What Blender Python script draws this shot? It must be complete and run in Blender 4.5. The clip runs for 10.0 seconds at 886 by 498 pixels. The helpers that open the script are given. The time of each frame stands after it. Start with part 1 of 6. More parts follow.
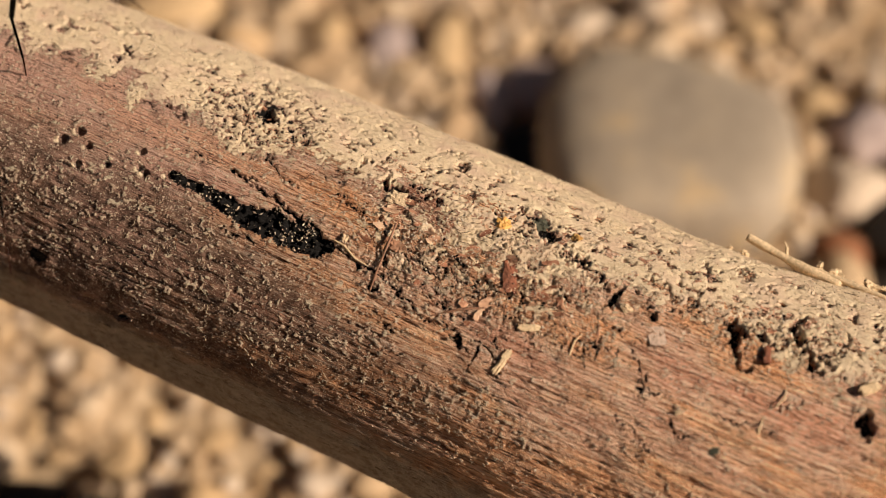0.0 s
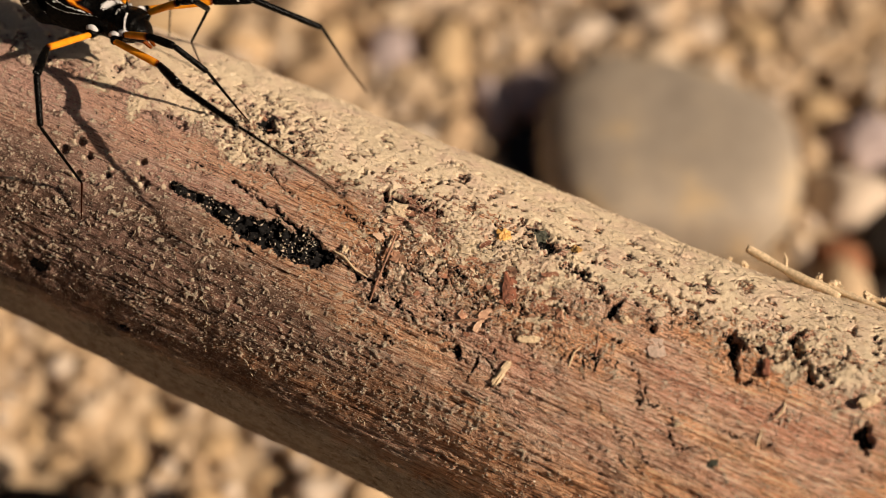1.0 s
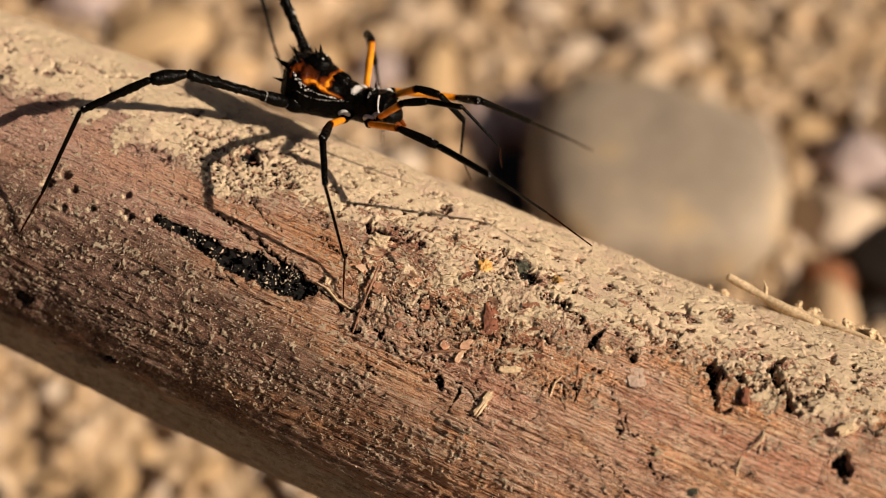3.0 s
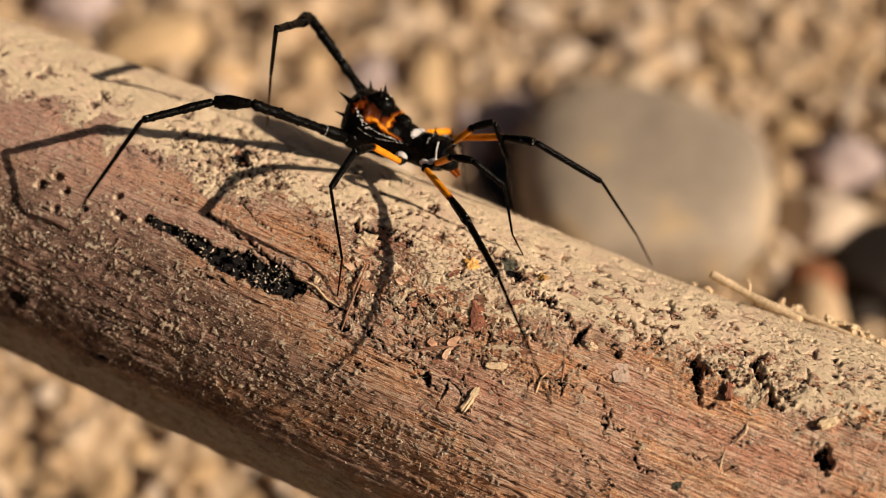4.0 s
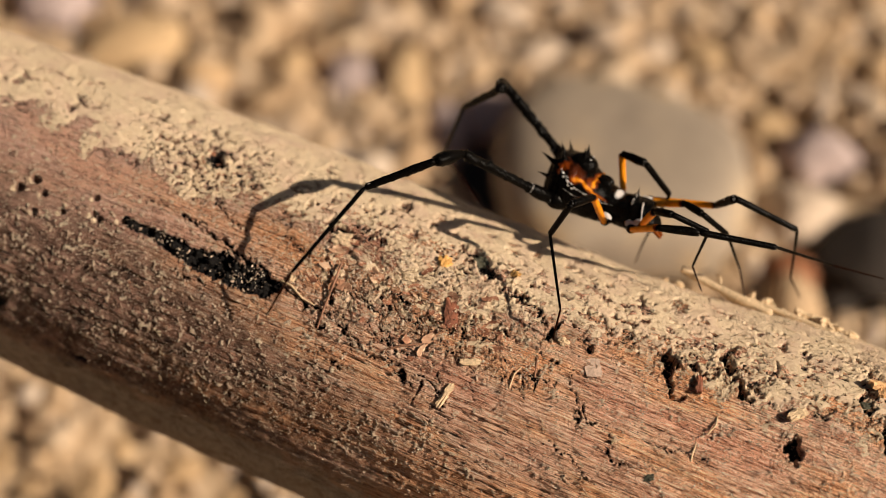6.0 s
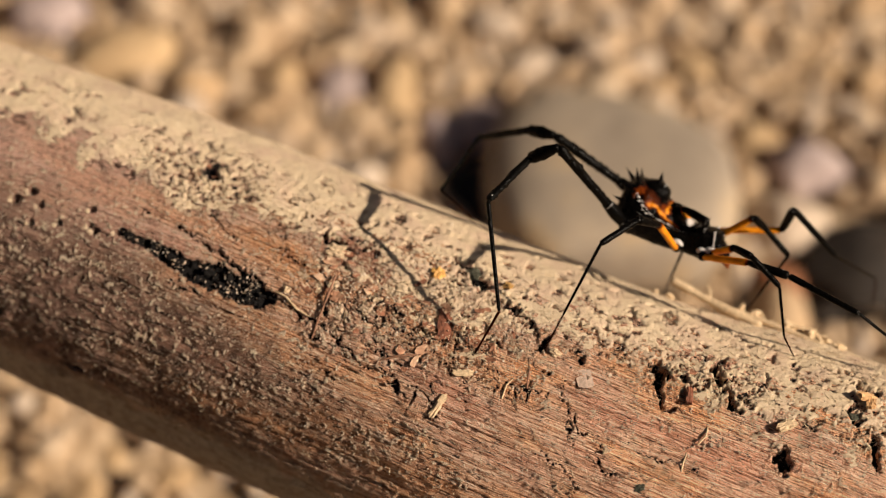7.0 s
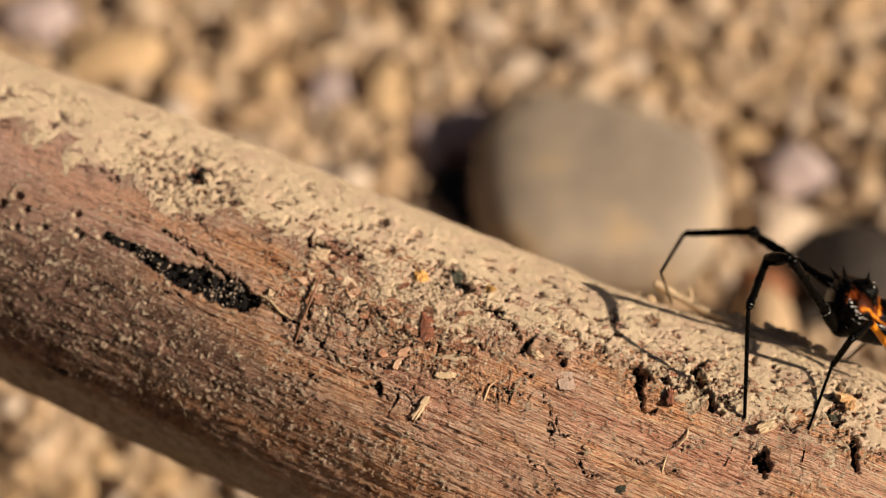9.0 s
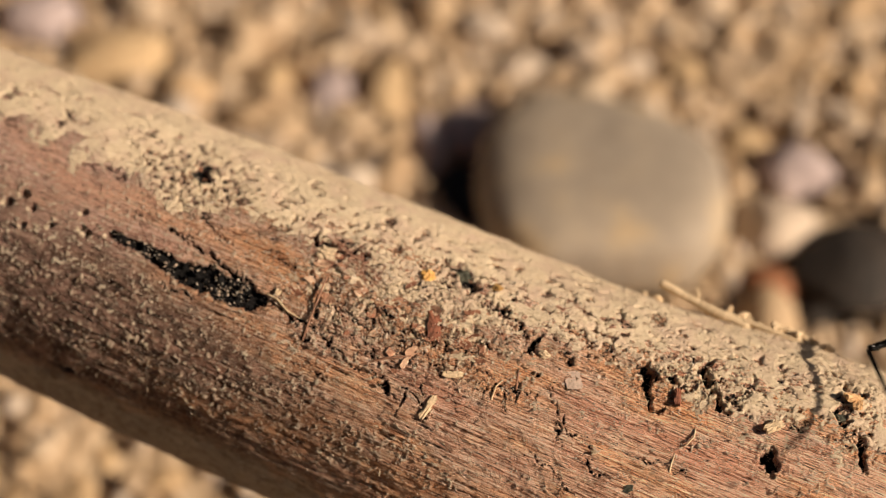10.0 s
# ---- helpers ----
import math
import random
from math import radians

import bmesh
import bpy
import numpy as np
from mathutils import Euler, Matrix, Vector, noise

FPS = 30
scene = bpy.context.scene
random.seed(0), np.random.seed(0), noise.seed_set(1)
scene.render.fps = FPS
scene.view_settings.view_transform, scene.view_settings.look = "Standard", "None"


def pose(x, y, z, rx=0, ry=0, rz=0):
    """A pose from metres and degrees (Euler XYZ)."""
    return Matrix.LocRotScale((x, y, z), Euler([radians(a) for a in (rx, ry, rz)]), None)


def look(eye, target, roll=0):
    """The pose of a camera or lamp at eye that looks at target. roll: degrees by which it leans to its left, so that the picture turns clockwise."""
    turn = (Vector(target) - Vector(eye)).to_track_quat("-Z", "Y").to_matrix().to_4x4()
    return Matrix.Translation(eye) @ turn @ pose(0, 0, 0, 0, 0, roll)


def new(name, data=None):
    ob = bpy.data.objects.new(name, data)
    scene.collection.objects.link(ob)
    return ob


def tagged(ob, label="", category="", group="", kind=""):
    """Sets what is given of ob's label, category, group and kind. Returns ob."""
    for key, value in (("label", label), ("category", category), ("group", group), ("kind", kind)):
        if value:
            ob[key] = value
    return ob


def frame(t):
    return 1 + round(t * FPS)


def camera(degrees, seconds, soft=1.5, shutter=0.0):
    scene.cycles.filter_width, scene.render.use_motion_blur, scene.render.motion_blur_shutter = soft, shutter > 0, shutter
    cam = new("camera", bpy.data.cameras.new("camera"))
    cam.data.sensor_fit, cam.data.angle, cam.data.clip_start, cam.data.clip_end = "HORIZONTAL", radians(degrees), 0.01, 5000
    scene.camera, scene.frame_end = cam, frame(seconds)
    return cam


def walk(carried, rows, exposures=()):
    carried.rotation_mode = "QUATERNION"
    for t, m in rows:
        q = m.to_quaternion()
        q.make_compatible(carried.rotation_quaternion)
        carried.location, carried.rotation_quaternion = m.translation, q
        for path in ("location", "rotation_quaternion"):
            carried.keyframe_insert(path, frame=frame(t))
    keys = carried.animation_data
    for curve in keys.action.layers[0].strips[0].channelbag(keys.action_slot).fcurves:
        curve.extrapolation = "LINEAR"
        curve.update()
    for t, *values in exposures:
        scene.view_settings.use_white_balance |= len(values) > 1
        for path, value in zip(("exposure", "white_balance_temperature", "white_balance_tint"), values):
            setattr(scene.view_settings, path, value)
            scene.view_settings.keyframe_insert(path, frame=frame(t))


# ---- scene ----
# camera: hand-held macro shot, drifting up and to the right
cam = camera(25.0, 10.0, soft=0.8, shutter=0.3)
cam.data.dof.use_dof = True
cam.data.dof.focus_distance = 0.2388
cam.data.dof.aperture_fstop = 12.5
ROWS = [
    (0.0, 0.00001, -0.17409, 0.27451, 45.001, -0.002, -0.002),
    (0.5, 0.00050, -0.17402, 0.27475, 45.093, 0.057, 0.112),
    (1.0, 0.00021, -0.17339, 0.27578, 44.984, -0.062, 0.120),
    (1.5, -0.00013, -0.17329, 0.27670, 45.006, -0.194, 0.082),
    (2.0, 0.00075, -0.17338, 0.27668, 45.287, -0.118, 0.217),
    (2.5, 0.00177, -0.17206, 0.27773, 45.162, 0.081, 0.086),
    (4.0, 0.00344, -0.17637, 0.28070, 45.491, 0.283, -0.382),
    (4.5, 0.00421, -0.17679, 0.27995, 45.542, 0.307, -0.485),
    (5.0, 0.00414, -0.17727, 0.28190, 45.227, 0.252, -0.819),
    (5.5, 0.00561, -0.17765, 0.28214, 45.265, 0.618, -0.961),
    (7.0, 0.00449, -0.17982, 0.28531, 45.569, 0.138, -1.222),
    (7.5, 0.00584, -0.18019, 0.28489, 45.708, 0.274, -1.291),
    (8.0, 0.00573, -0.18078, 0.28514, 45.784, 0.134, -1.443),
    (8.5, 0.00641, -0.18079, 0.28622, 45.627, 0.237, -1.409),
    (9.0, 0.00578, -0.18110, 0.28675, 45.628, 0.071, -1.427),
    (9.5, 0.00537, -0.18182, 0.28629, 45.826, -0.064, -1.334),
    (10.0, 0.00476, -0.18096, 0.28647, 45.630, -0.013, -1.386),
]
walk(cam, [(t, pose(x, y, z, rx, ry, rz)) for t, x, y, z, rx, ry, rz in ROWS])

# low warm sun from the right, clear sky
SUN = Vector((0.80, -0.33, 0.50)).normalized()
world = bpy.data.worlds.new("sky")
scene.world = world
world.use_nodes = True
wn = world.node_tree.nodes
sky = wn.new("ShaderNodeTexSky")
sky.sky_type = "NISHITA"
sky.sun_disc = False
sky.air_density = 0.5
sky.dust_density = 4.0
sky.ozone_density = 0.3
sky.sun_elevation = math.asin(SUN.z)
sky.sun_rotation = math.atan2(SUN.x, SUN.y)
world.node_tree.links.new(sky.outputs[0], wn["Background"].inputs[0])
wn["Background"].inputs[1].default_value = 0.019
lamp = new("sun", bpy.data.lights.new("sun", "SUN"))
lamp.data.energy = 5.0
lamp.data.angle = radians(0.53)
lamp.data.color = (1.0, 0.83, 0.65)
lamp.matrix_world = look((0, 0, 0), -SUN)
scene.view_settings.exposure = 0.34


MM = 0.001


# ---- noise on arrays ----
def hashed(ix, iy, iz, seed):
    h = (ix * 374761393 + iy * 668265263 + iz * 2147483647 + seed * 1274126177) & 0xFFFFFFFF
    h = ((h ^ (h >> 13)) * 1274126177) & 0xFFFFFFFF
    return ((h ^ (h >> 16)) & 0xFFFF) / 65535.0


def grain(x, y, z, seed=0):
    """Smooth value noise, 0 to 1, on arrays."""
    x, y, z = np.broadcast_arrays(np.asarray(x, float), np.asarray(y, float), np.asarray(z, float))
    ix, iy, iz = (np.floor(v).astype(np.int64) for v in (x, y, z))
    fx, fy, fz = x - ix, y - iy, z - iz
    fx, fy, fz = (v * v * (3 - 2 * v) for v in (fx, fy, fz))
    out = 0.0
    for dx in (0, 1):
        for dy in (0, 1):
            for dz in (0, 1):
                w = (fx if dx else 1 - fx) * (fy if dy else 1 - fy) * (fz if dz else 1 - fz)
                out = out + w * hashed(ix + dx, iy + dy, iz + dz, seed)
    return out


def fractal(x, y, z, seed=0, octaves=4, gain=0.5):
    out, amp, total = 0.0, 1.0, 0.0
    for k in range(octaves):
        out = out + amp * grain(x * 2 ** k, y * 2 ** k, z * 2 ** k, seed + 17 * k)
        total += amp
        amp *= gain
    return out / total


def smooth(a, b, v):
    t = np.clip((v - a) / (b - a), 0, 1)
    return t * t * (3 - 2 * t)


# ---- materials ----
def material(name):
    m = bpy.data.materials.new(name)
    m.use_nodes = True
    nt = m.node_tree
    return m, nt, nt.nodes["Principled BSDF"]


def node(nt, kind, inputs=(), **props):
    n = nt.nodes.new(kind)
    for key, value in props.items():
        setattr(n, key, value)
    for key, value in dict(inputs).items():
        if hasattr(value, "is_linked"):
            nt.links.new(value, n.inputs[key])
        else:
            n.inputs[key].default_value = value
    return n


def ramp(nt, fac, stops):
    n = nt.nodes.new("ShaderNodeValToRGB")
    while len(n.color_ramp.elements) < len(stops):
        n.color_ramp.elements.new(0.5)
    for e, (p, c) in zip(n.color_ramp.elements, stops):
        e.position = p
        e.color = (*c, 1) if len(c) == 3 else c
    nt.links.new(fac, n.inputs[0])
    return n.outputs[0]


def noise_tex(nt, vector, scale, detail=4.0, rough=0.55):
    n = node(nt, "ShaderNodeTexNoise", {"Scale": scale, "Detail": detail, "Roughness": rough})
    nt.links.new(vector, n.inputs["Vector"])
    return n.outputs[0]


def mix(nt, fac, a, b, blend="MIX"):
    n = nt.nodes.new("ShaderNodeMix")
    n.data_type, n.blend_type = "RGBA", blend
    for i, v in ((0, fac), (6, a), (7, b)):
        if hasattr(v, "is_linked"):
            nt.links.new(v, n.inputs[i])
        else:
            n.inputs[i].default_value = v if i == 0 or len(v) == 4 else (*v, 1)
    return n.outputs[2]


def maths(nt, op, a, b=0.0):
    n = nt.nodes.new("ShaderNodeMath")
    n.operation = op
    for i, v in ((0, a), (1, b)):
        if hasattr(v, "is_linked"):
            nt.links.new(v, n.inputs[i])
        else:
            n.inputs[i].default_value = v
    return n.outputs[0]


def bump(nt, bsdf, height, strength, distance):
    n = node(nt, "ShaderNodeBump", {"Strength": strength, "Distance": distance, "Height": height})
    nt.links.new(n.outputs[0], bsdf.inputs["Normal"])


def mapping(nt, source, scale):
    n = node(nt, "ShaderNodeMapping", {"Scale": scale})
    nt.links.new(source, n.inputs["Vector"])
    return n.outputs[0]


def wood_material():
    m, nt, b = material("weathered_wood")
    pos = nt.nodes.new("ShaderNodeTexCoord").outputs["Object"]
    along = node(nt, "ShaderNodeSeparateXYZ", {0: pos}).outputs[0]

    def cover(name):
        return node(nt, "ShaderNodeAttribute", attribute_name=name).outputs["Fac"]

    streak = noise_tex(nt, mapping(nt, pos, (170, 4300, 4300)), 1.0, 7, 0.70)
    broad = noise_tex(nt, mapping(nt, pos, (55, 210, 210)), 1.0, 5)
    patch = noise_tex(nt, pos, 320.0, 6, 0.65)
    base = ramp(nt, streak, [(0.34, (0.06, 0.026, 0.016)), (0.40, (0.27, 0.122, 0.070)), (0.46, (0.60, 0.335, 0.222)), (0.54, (0.80, 0.54, 0.40)), (0.64, (0.90, 0.76, 0.63))])
    # tones: mauve-pink, plain, and fresher orange wood
    tint = ramp(nt, broad, [(0.34, (0.94, 0.76, 0.72)), (0.47, (1.0, 0.97, 0.95)), (0.56, (1.10, 0.95, 0.78)), (0.66, (1.12, 0.86, 0.60))])
    base = mix(nt, 1.0, base, tint, "MULTIPLY")
    fresh = ramp(nt, along, [(0.0, (0, 0, 0)), (0.045, (0.6, 0.6, 0.6))])
    base = mix(nt, fresh, base, mix(nt, 1.0, base, (1.62, 1.60, 1.50, 1), "MULTIPLY"))
    worn = ramp(nt, maths(nt, "MULTIPLY", along, -25.0), [(0.45, (0, 0, 0)), (0.95, (0.62, 0.62, 0.62))])
    base = mix(nt, worn, base, (0.72, 0.44, 0.355))
    # greyer underside; its paleness also stands in for light bounced off the gravel
    under = ramp(nt, maths(nt, "ADD", maths(nt, "MULTIPLY", node(nt, "ShaderNodeSeparateXYZ", {0: pos}).outputs[1], -40.0), maths(nt, "MULTIPLY", maths(nt, "SUBTRACT", patch, 0.5), 0.25)), [(0.58, (0, 0, 0)), (0.70, (0.9, 0.9, 0.9))])
    base = mix(nt, under, base, ramp(nt, noise_tex(nt, pos, 700.0, 5, 0.7), [(0.35, (0.26, 0.21, 0.155)), (0.52, (0.43, 0.37, 0.29)), (0.66, (0.54, 0.475, 0.38))]))
    # rot, and open pores drawn out along the grain
    base = mix(nt, ramp(nt, patch, [(0.58, (0, 0, 0)), (0.70, (0.55, 0.55, 0.55))]), base, (0.14, 0.068, 0.042))
    pores = noise_tex(nt, mapping(nt, pos, (420, 6000, 6000)), 1.0, 4, 0.6)
    base = mix(nt, ramp(nt, pores, [(0.35, (0.95, 0.95, 0.95)), (0.415, (0, 0, 0))]), base, (0.03, 0.015, 0.010))
    # dirty brown wood, which also paints the dark band along the shaded flank
    stain_shade = maths(nt, "MULTIPLY", cover("stain_shade"), ramp(nt, noise_tex(nt, pos, 520.0, 6, 0.75), [(0.42, (1, 1, 1)), (0.64, (0.45, 0.45, 0.45))]))
    base = mix(nt, maths(nt, "MULTIPLY", stain_shade, 0.95), base, (0.070, 0.034, 0.020))
    scar = maths(nt, "MULTIPLY", cover("scar"), ramp(nt, noise_tex(nt, pos, 700.0, 5, 0.7), [(0.46, (1, 1, 1)), (0.57, (0, 0, 0))]))
    base = mix(nt, maths(nt, "MULTIPLY", scar, 0.66), base, (0.50, 0.225, 0.125))
    # pale crumbs: on the raised grit, and finer ones between the fibres
    speck = noise_tex(nt, pos, 4200.0, 3, 0.7)
    fine = ramp(nt, speck, [(0.60, (0, 0, 0)), (0.67, (0.9, 0.9, 0.9))])
    base = mix(nt, fine, base, (0.80, 0.64, 0.49))
    grit = ramp(nt, maths(nt, "ADD", cover("grime"), maths(nt, "MULTIPLY", maths(nt, "SUBTRACT", noise_tex(nt, pos, 3300.0, 3, 0.6), 0.5), 0.9)), [(0.42, (0, 0, 0)), (0.62, (0.9, 0.9, 0.9))])
    base = mix(nt, grit, base, ramp(nt, noise_tex(nt, pos, 900.0, 4, 0.6), [(0.35, (0.66, 0.48, 0.36)), (0.5, (0.76, 0.60, 0.44)), (0.65, (0.84, 0.73, 0.54))]))
    # dust settled on the upper side
    edge = maths(nt, "ADD", cover("dust"), maths(nt, "MULTIPLY", maths(nt, "SUBTRACT", noise_tex(nt, pos, 1900.0, 8, 0.8), 0.5), 2.0))
    dusty = ramp(nt, edge, [(0.38, (0, 0, 0)), (0.52, (1, 1, 1))])
    dustcol = ramp(nt, noise_tex(nt, pos, 1900.0, 6, 0.75), [(0.26, (0.38, 0.27, 0.15)), (0.34, (0.62, 0.475, 0.310)), (0.53, (0.705, 0.562, 0.382)), (0.70, (0.77, 0.645, 0.470))])
    dustcol = mix(nt, ramp(nt, noise_tex(nt, pos, 260.0, 5, 0.6), [(0.45, (0, 0, 0)), (0.66, (0.6, 0.6, 0.6))]), dustcol, (0.62, 0.43, 0.325))
    base = mix(nt, dusty, base, dustcol)
    # charred groove and rot; shade inside hollows, cracks and bores is painted the same black
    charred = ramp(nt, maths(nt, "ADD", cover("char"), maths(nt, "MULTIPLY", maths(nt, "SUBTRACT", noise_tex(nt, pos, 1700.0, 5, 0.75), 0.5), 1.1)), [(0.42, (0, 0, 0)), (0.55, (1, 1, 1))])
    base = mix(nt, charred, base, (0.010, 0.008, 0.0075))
    nt.links.new(base, b.inputs["Base Color"])
    b.inputs["Roughness"].default_value = 0.78
    b.inputs["Specular IOR Level"].default_value = 0.25
    h = maths(nt, "ADD", maths(nt, "MULTIPLY", streak, 1.3), maths(nt, "MULTIPLY", noise_tex(nt, pos, 3400.0, 5, 0.75), 1.5))
    h = maths(nt, "ADD", h, maths(nt, "MULTIPLY", pores, 0.9))
    soft = node(nt, "ShaderNodeMath", {0: dusty, 1: -0.80}, operation="MULTIPLY_ADD")
    soft.inputs[2].default_value = 1.0
    bump(nt, b, maths(nt, "MULTIPLY", h, soft.outputs[0]), 1.0, 0.00055)
    return m


def stone_material(name, stops, scale=220.0, relief=0.0006):
    m, nt, b = material(name)
    pos = nt.nodes.new("ShaderNodeTexCoord").outputs["Object"]
    n = noise_tex(nt, pos, scale, 6, 0.6)
    col = ramp(nt, n, stops)
    spots = noise_tex(nt, pos, scale * 6, 3, 0.6)
    col = mix(nt, ramp(nt, spots, [(0.55, (0, 0, 0)), (0.75, (0.5, 0.5, 0.5))]), col, (0.16, 0.11, 0.07))
    nt.links.new(col, b.inputs["Base Color"])
    b.inputs["Roughness"].default_value = 0.8
    bump(nt, b, noise_tex(nt, pos, scale * 4, 5, 0.6), 0.6, relief)
    return m


def gravel_material():
    m, nt, b = material("mixed_gravel")
    rnd = nt.nodes.new("ShaderNodeNewGeometry").outputs["Random Per Island"]
    pos = nt.nodes.new("ShaderNodeTexCoord").outputs["Object"]
    col = ramp(nt, rnd, [(0.0, (0.42, 0.29, 0.17)), (0.12, (0.54, 0.40, 0.26)), (0.3, (0.58, 0.45, 0.32)), (0.45, (0.50, 0.35, 0.20)), (0.6, (0.60, 0.49, 0.37)), (0.75, (0.56, 0.39, 0.22)), (0.88, (0.46, 0.38, 0.31)), (0.96, (0.66, 0.56, 0.46))])
    col = mix(nt, 1.0, col, ramp(nt, noise_tex(nt, pos, 500.0, 5), [(0.3, (0.70, 0.66, 0.63)), (0.7, (1.0, 0.96, 0.90))]), "MULTIPLY")
    nt.links.new(col, b.inputs["Base Color"])
    b.inputs["Roughness"].default_value = 0.75
    bump(nt, b, noise_tex(nt, pos, 1500.0, 4), 0.5, 0.0004)
    return m


def sand_material():
    m, nt, b = material("coarse_sand")
    pos = nt.nodes.new("ShaderNodeTexCoord").outputs["Object"]
    vor = node(nt, "ShaderNodeTexVoronoi", {"Scale": 260.0})
    nt.links.new(pos, vor.inputs["Vector"])
    col = ramp(nt, vor.outputs["Color"], [(0.0, (0.37, 0.26, 0.155)), (0.5, (0.51, 0.38, 0.245)), (1.0, (0.63, 0.49, 0.34))])
    col = mix(nt, 1.0, col, ramp(nt, noise_tex(nt, pos, 14.0, 5), [(0.3, (0.7, 0.7, 0.7)), (0.7, (1.1, 1.05, 1.0))]), "MULTIPLY")
    nt.links.new(col, b.inputs["Base Color"])
    b.inputs["Roughness"].default_value = 0.9
    bump(nt, b, vor.outputs["Distance"], 0.7, 0.002)
    return m


def plain_material(name, colour, rough=0.6, scale=1500.0, spread=0.25, relief=0.00006, spec=0.5):
    m, nt, b = material(name)
    pos = nt.nodes.new("ShaderNodeTexCoord").outputs["Object"]
    n = noise_tex(nt, pos, scale, 4, 0.6)
    lo = tuple(c * (1 - spread) for c in colour)
    hi = tuple(min(1, c * (1 + spread)) for c in colour)
    nt.links.new(ramp(nt, n, [(0.3, lo), (0.7, hi)]), b.inputs["Base Color"])
    b.inputs["Roughness"].default_value = rough
    b.inputs["Specular IOR Level"].default_value = spec
    if relief:
        bump(nt, b, noise_tex(nt, pos, scale * 2, 4), 0.6, relief)
    return m


WOOD = wood_material()
GRAVEL = gravel_material()
SAND = sand_material()
GREY = stone_material("grey_stone", [(0.30, (0.22, 0.18, 0.14)), (0.45, (0.315, 0.258, 0.198)), (0.55, (0.36, 0.29, 0.213)), (0.64, (0.45, 0.33, 0.197)), (0.74, (0.39, 0.25, 0.158))], 75.0)
PALE = stone_material("pale_stone", [(0.3, (0.46, 0.36, 0.27)), (0.7, (0.60, 0.48, 0.37))])
TAN = stone_material("tan_stone", [(0.3, (0.42, 0.28, 0.15)), (0.7, (0.58, 0.41, 0.23))])
RUST = stone_material("rust_stone", [(0.3, (0.20, 0.07, 0.03)), (0.7, (0.38, 0.16, 0.07))])
# near-black, set as dark as the deep shade in gaps of the gravel
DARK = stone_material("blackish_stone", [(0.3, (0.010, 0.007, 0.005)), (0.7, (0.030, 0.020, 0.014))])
LILAC = stone_material("lilac_stone", [(0.3, (0.36, 0.28, 0.27)), (0.7, (0.50, 0.40, 0.38))])


# ---- mesh helpers ----
def mesh_from(name, verts, faces, mat, shade=True):
    me = bpy.data.meshes.new(name)
    me.from_pydata(np.asarray(verts, float).tolist(), [], faces)
    me.materials.append(mat)
    if shade:
        me.polygons.foreach_set("use_smooth", [True] * len(me.polygons))
    me.update()
    return me


def part(name, me, parent, label="", m=None):
    ob = new(name, me)
    ob.parent = parent
    if m is not None:
        ob.matrix_basis = m
    return tagged(ob, label)


def ico(level):
    bm = bmesh.new()
    bmesh.ops.create_icosphere(bm, subdivisions=level, radius=1.0)
    v = np.array([p.co[:] for p in bm.verts])
    fs = [tuple(p.index for p in q.verts) for q in bm.faces]
    bm.free()
    return v, fs


def turn(rng):
    q = rng.normal(size=4)
    w, x, y, z = q / np.linalg.norm(q)
    return np.array([[1 - 2 * (y * y + z * z), 2 * (x * y - z * w), 2 * (x * z + y * w)], [2 * (x * y + z * w), 1 - 2 * (x * x + z * z), 2 * (y * z - x * w)], [2 * (x * z - y * w), 2 * (y * z + x * w), 1 - 2 * (x * x + y * y)]])


def pebble_shape(base, seed, flat=0.7, rough=0.35):
    """A worn pebble of radius about 1: noise, a few ground facets."""
    rng = np.random.default_rng(seed)
    o = rng.uniform(0, 50, 3)
    d = 1 + rough * (fractal(base[:, 0] * 1.1 + o[0], base[:, 1] * 1.1 + o[1], base[:, 2] * 1.1 + o[2], seed, 3) - 0.5) * 2
    v = base * d[:, None]
    for k in range(5):
        n = rng.normal(size=3)
        n /= np.linalg.norm(n)
        c = rng.uniform(0.62, 0.95)
        over = np.maximum(v @ n - c, 0)
        v = v - 0.8 * over[:, None] * n
    return v * np.array([1.0, rng.uniform(0.7, 1.0), flat])


# ---- ground ----
GAPS = [(0.0165, 0.1275, 0.0055, 0.0115), (0.0822, 0.1374, 0.0045, 0.0057), (0.0854, 0.0998, 0.0065, 0.0075), (-0.0738, 0.0532, 0.0081, 0.0045)]


def lie(y):
    """The shingle falls away towards the viewer."""
    return -0.30 * np.clip(0.105 - y, 0.0, 0.13)


def build_ground():
    n = 200
    g = np.concatenate([-np.geomspace(400, 0.26, 14), np.linspace(-0.24, 0.26, n), np.geomspace(0.28, 400, 14)])
    X, Y = np.meshgrid(g, g, indexing="ij")
    near = np.exp(-(X ** 2 + Y ** 2) / 0.3)
    Z = (0.0045 + 0.004 * (fractal(X * 60, Y * 60, 0.5, 3) - 0.5)) * near - 0.002 + lie(Y)
    for gx, gy, rx, ry in GAPS:
        Z = Z - 0.020 * np.exp(-((X - gx) / rx) ** 4 - ((Y - gy) / ry) ** 4)
    k = len(g)
    idx = np.arange(k * k).reshape(k, k)
    faces = np.stack([idx[:-1, :-1], idx[1:, :-1], idx[1:, 1:], idx[:-1, 1:]], -1).reshape(-1, 4).tolist()
    me = mesh_from("ground", np.stack([X, Y, Z], -1).reshape(-1, 3), faces, SAND)
    tagged(new("ground", me), "tan coarse sand and grit beneath the gravel", "ground", kind="structure")


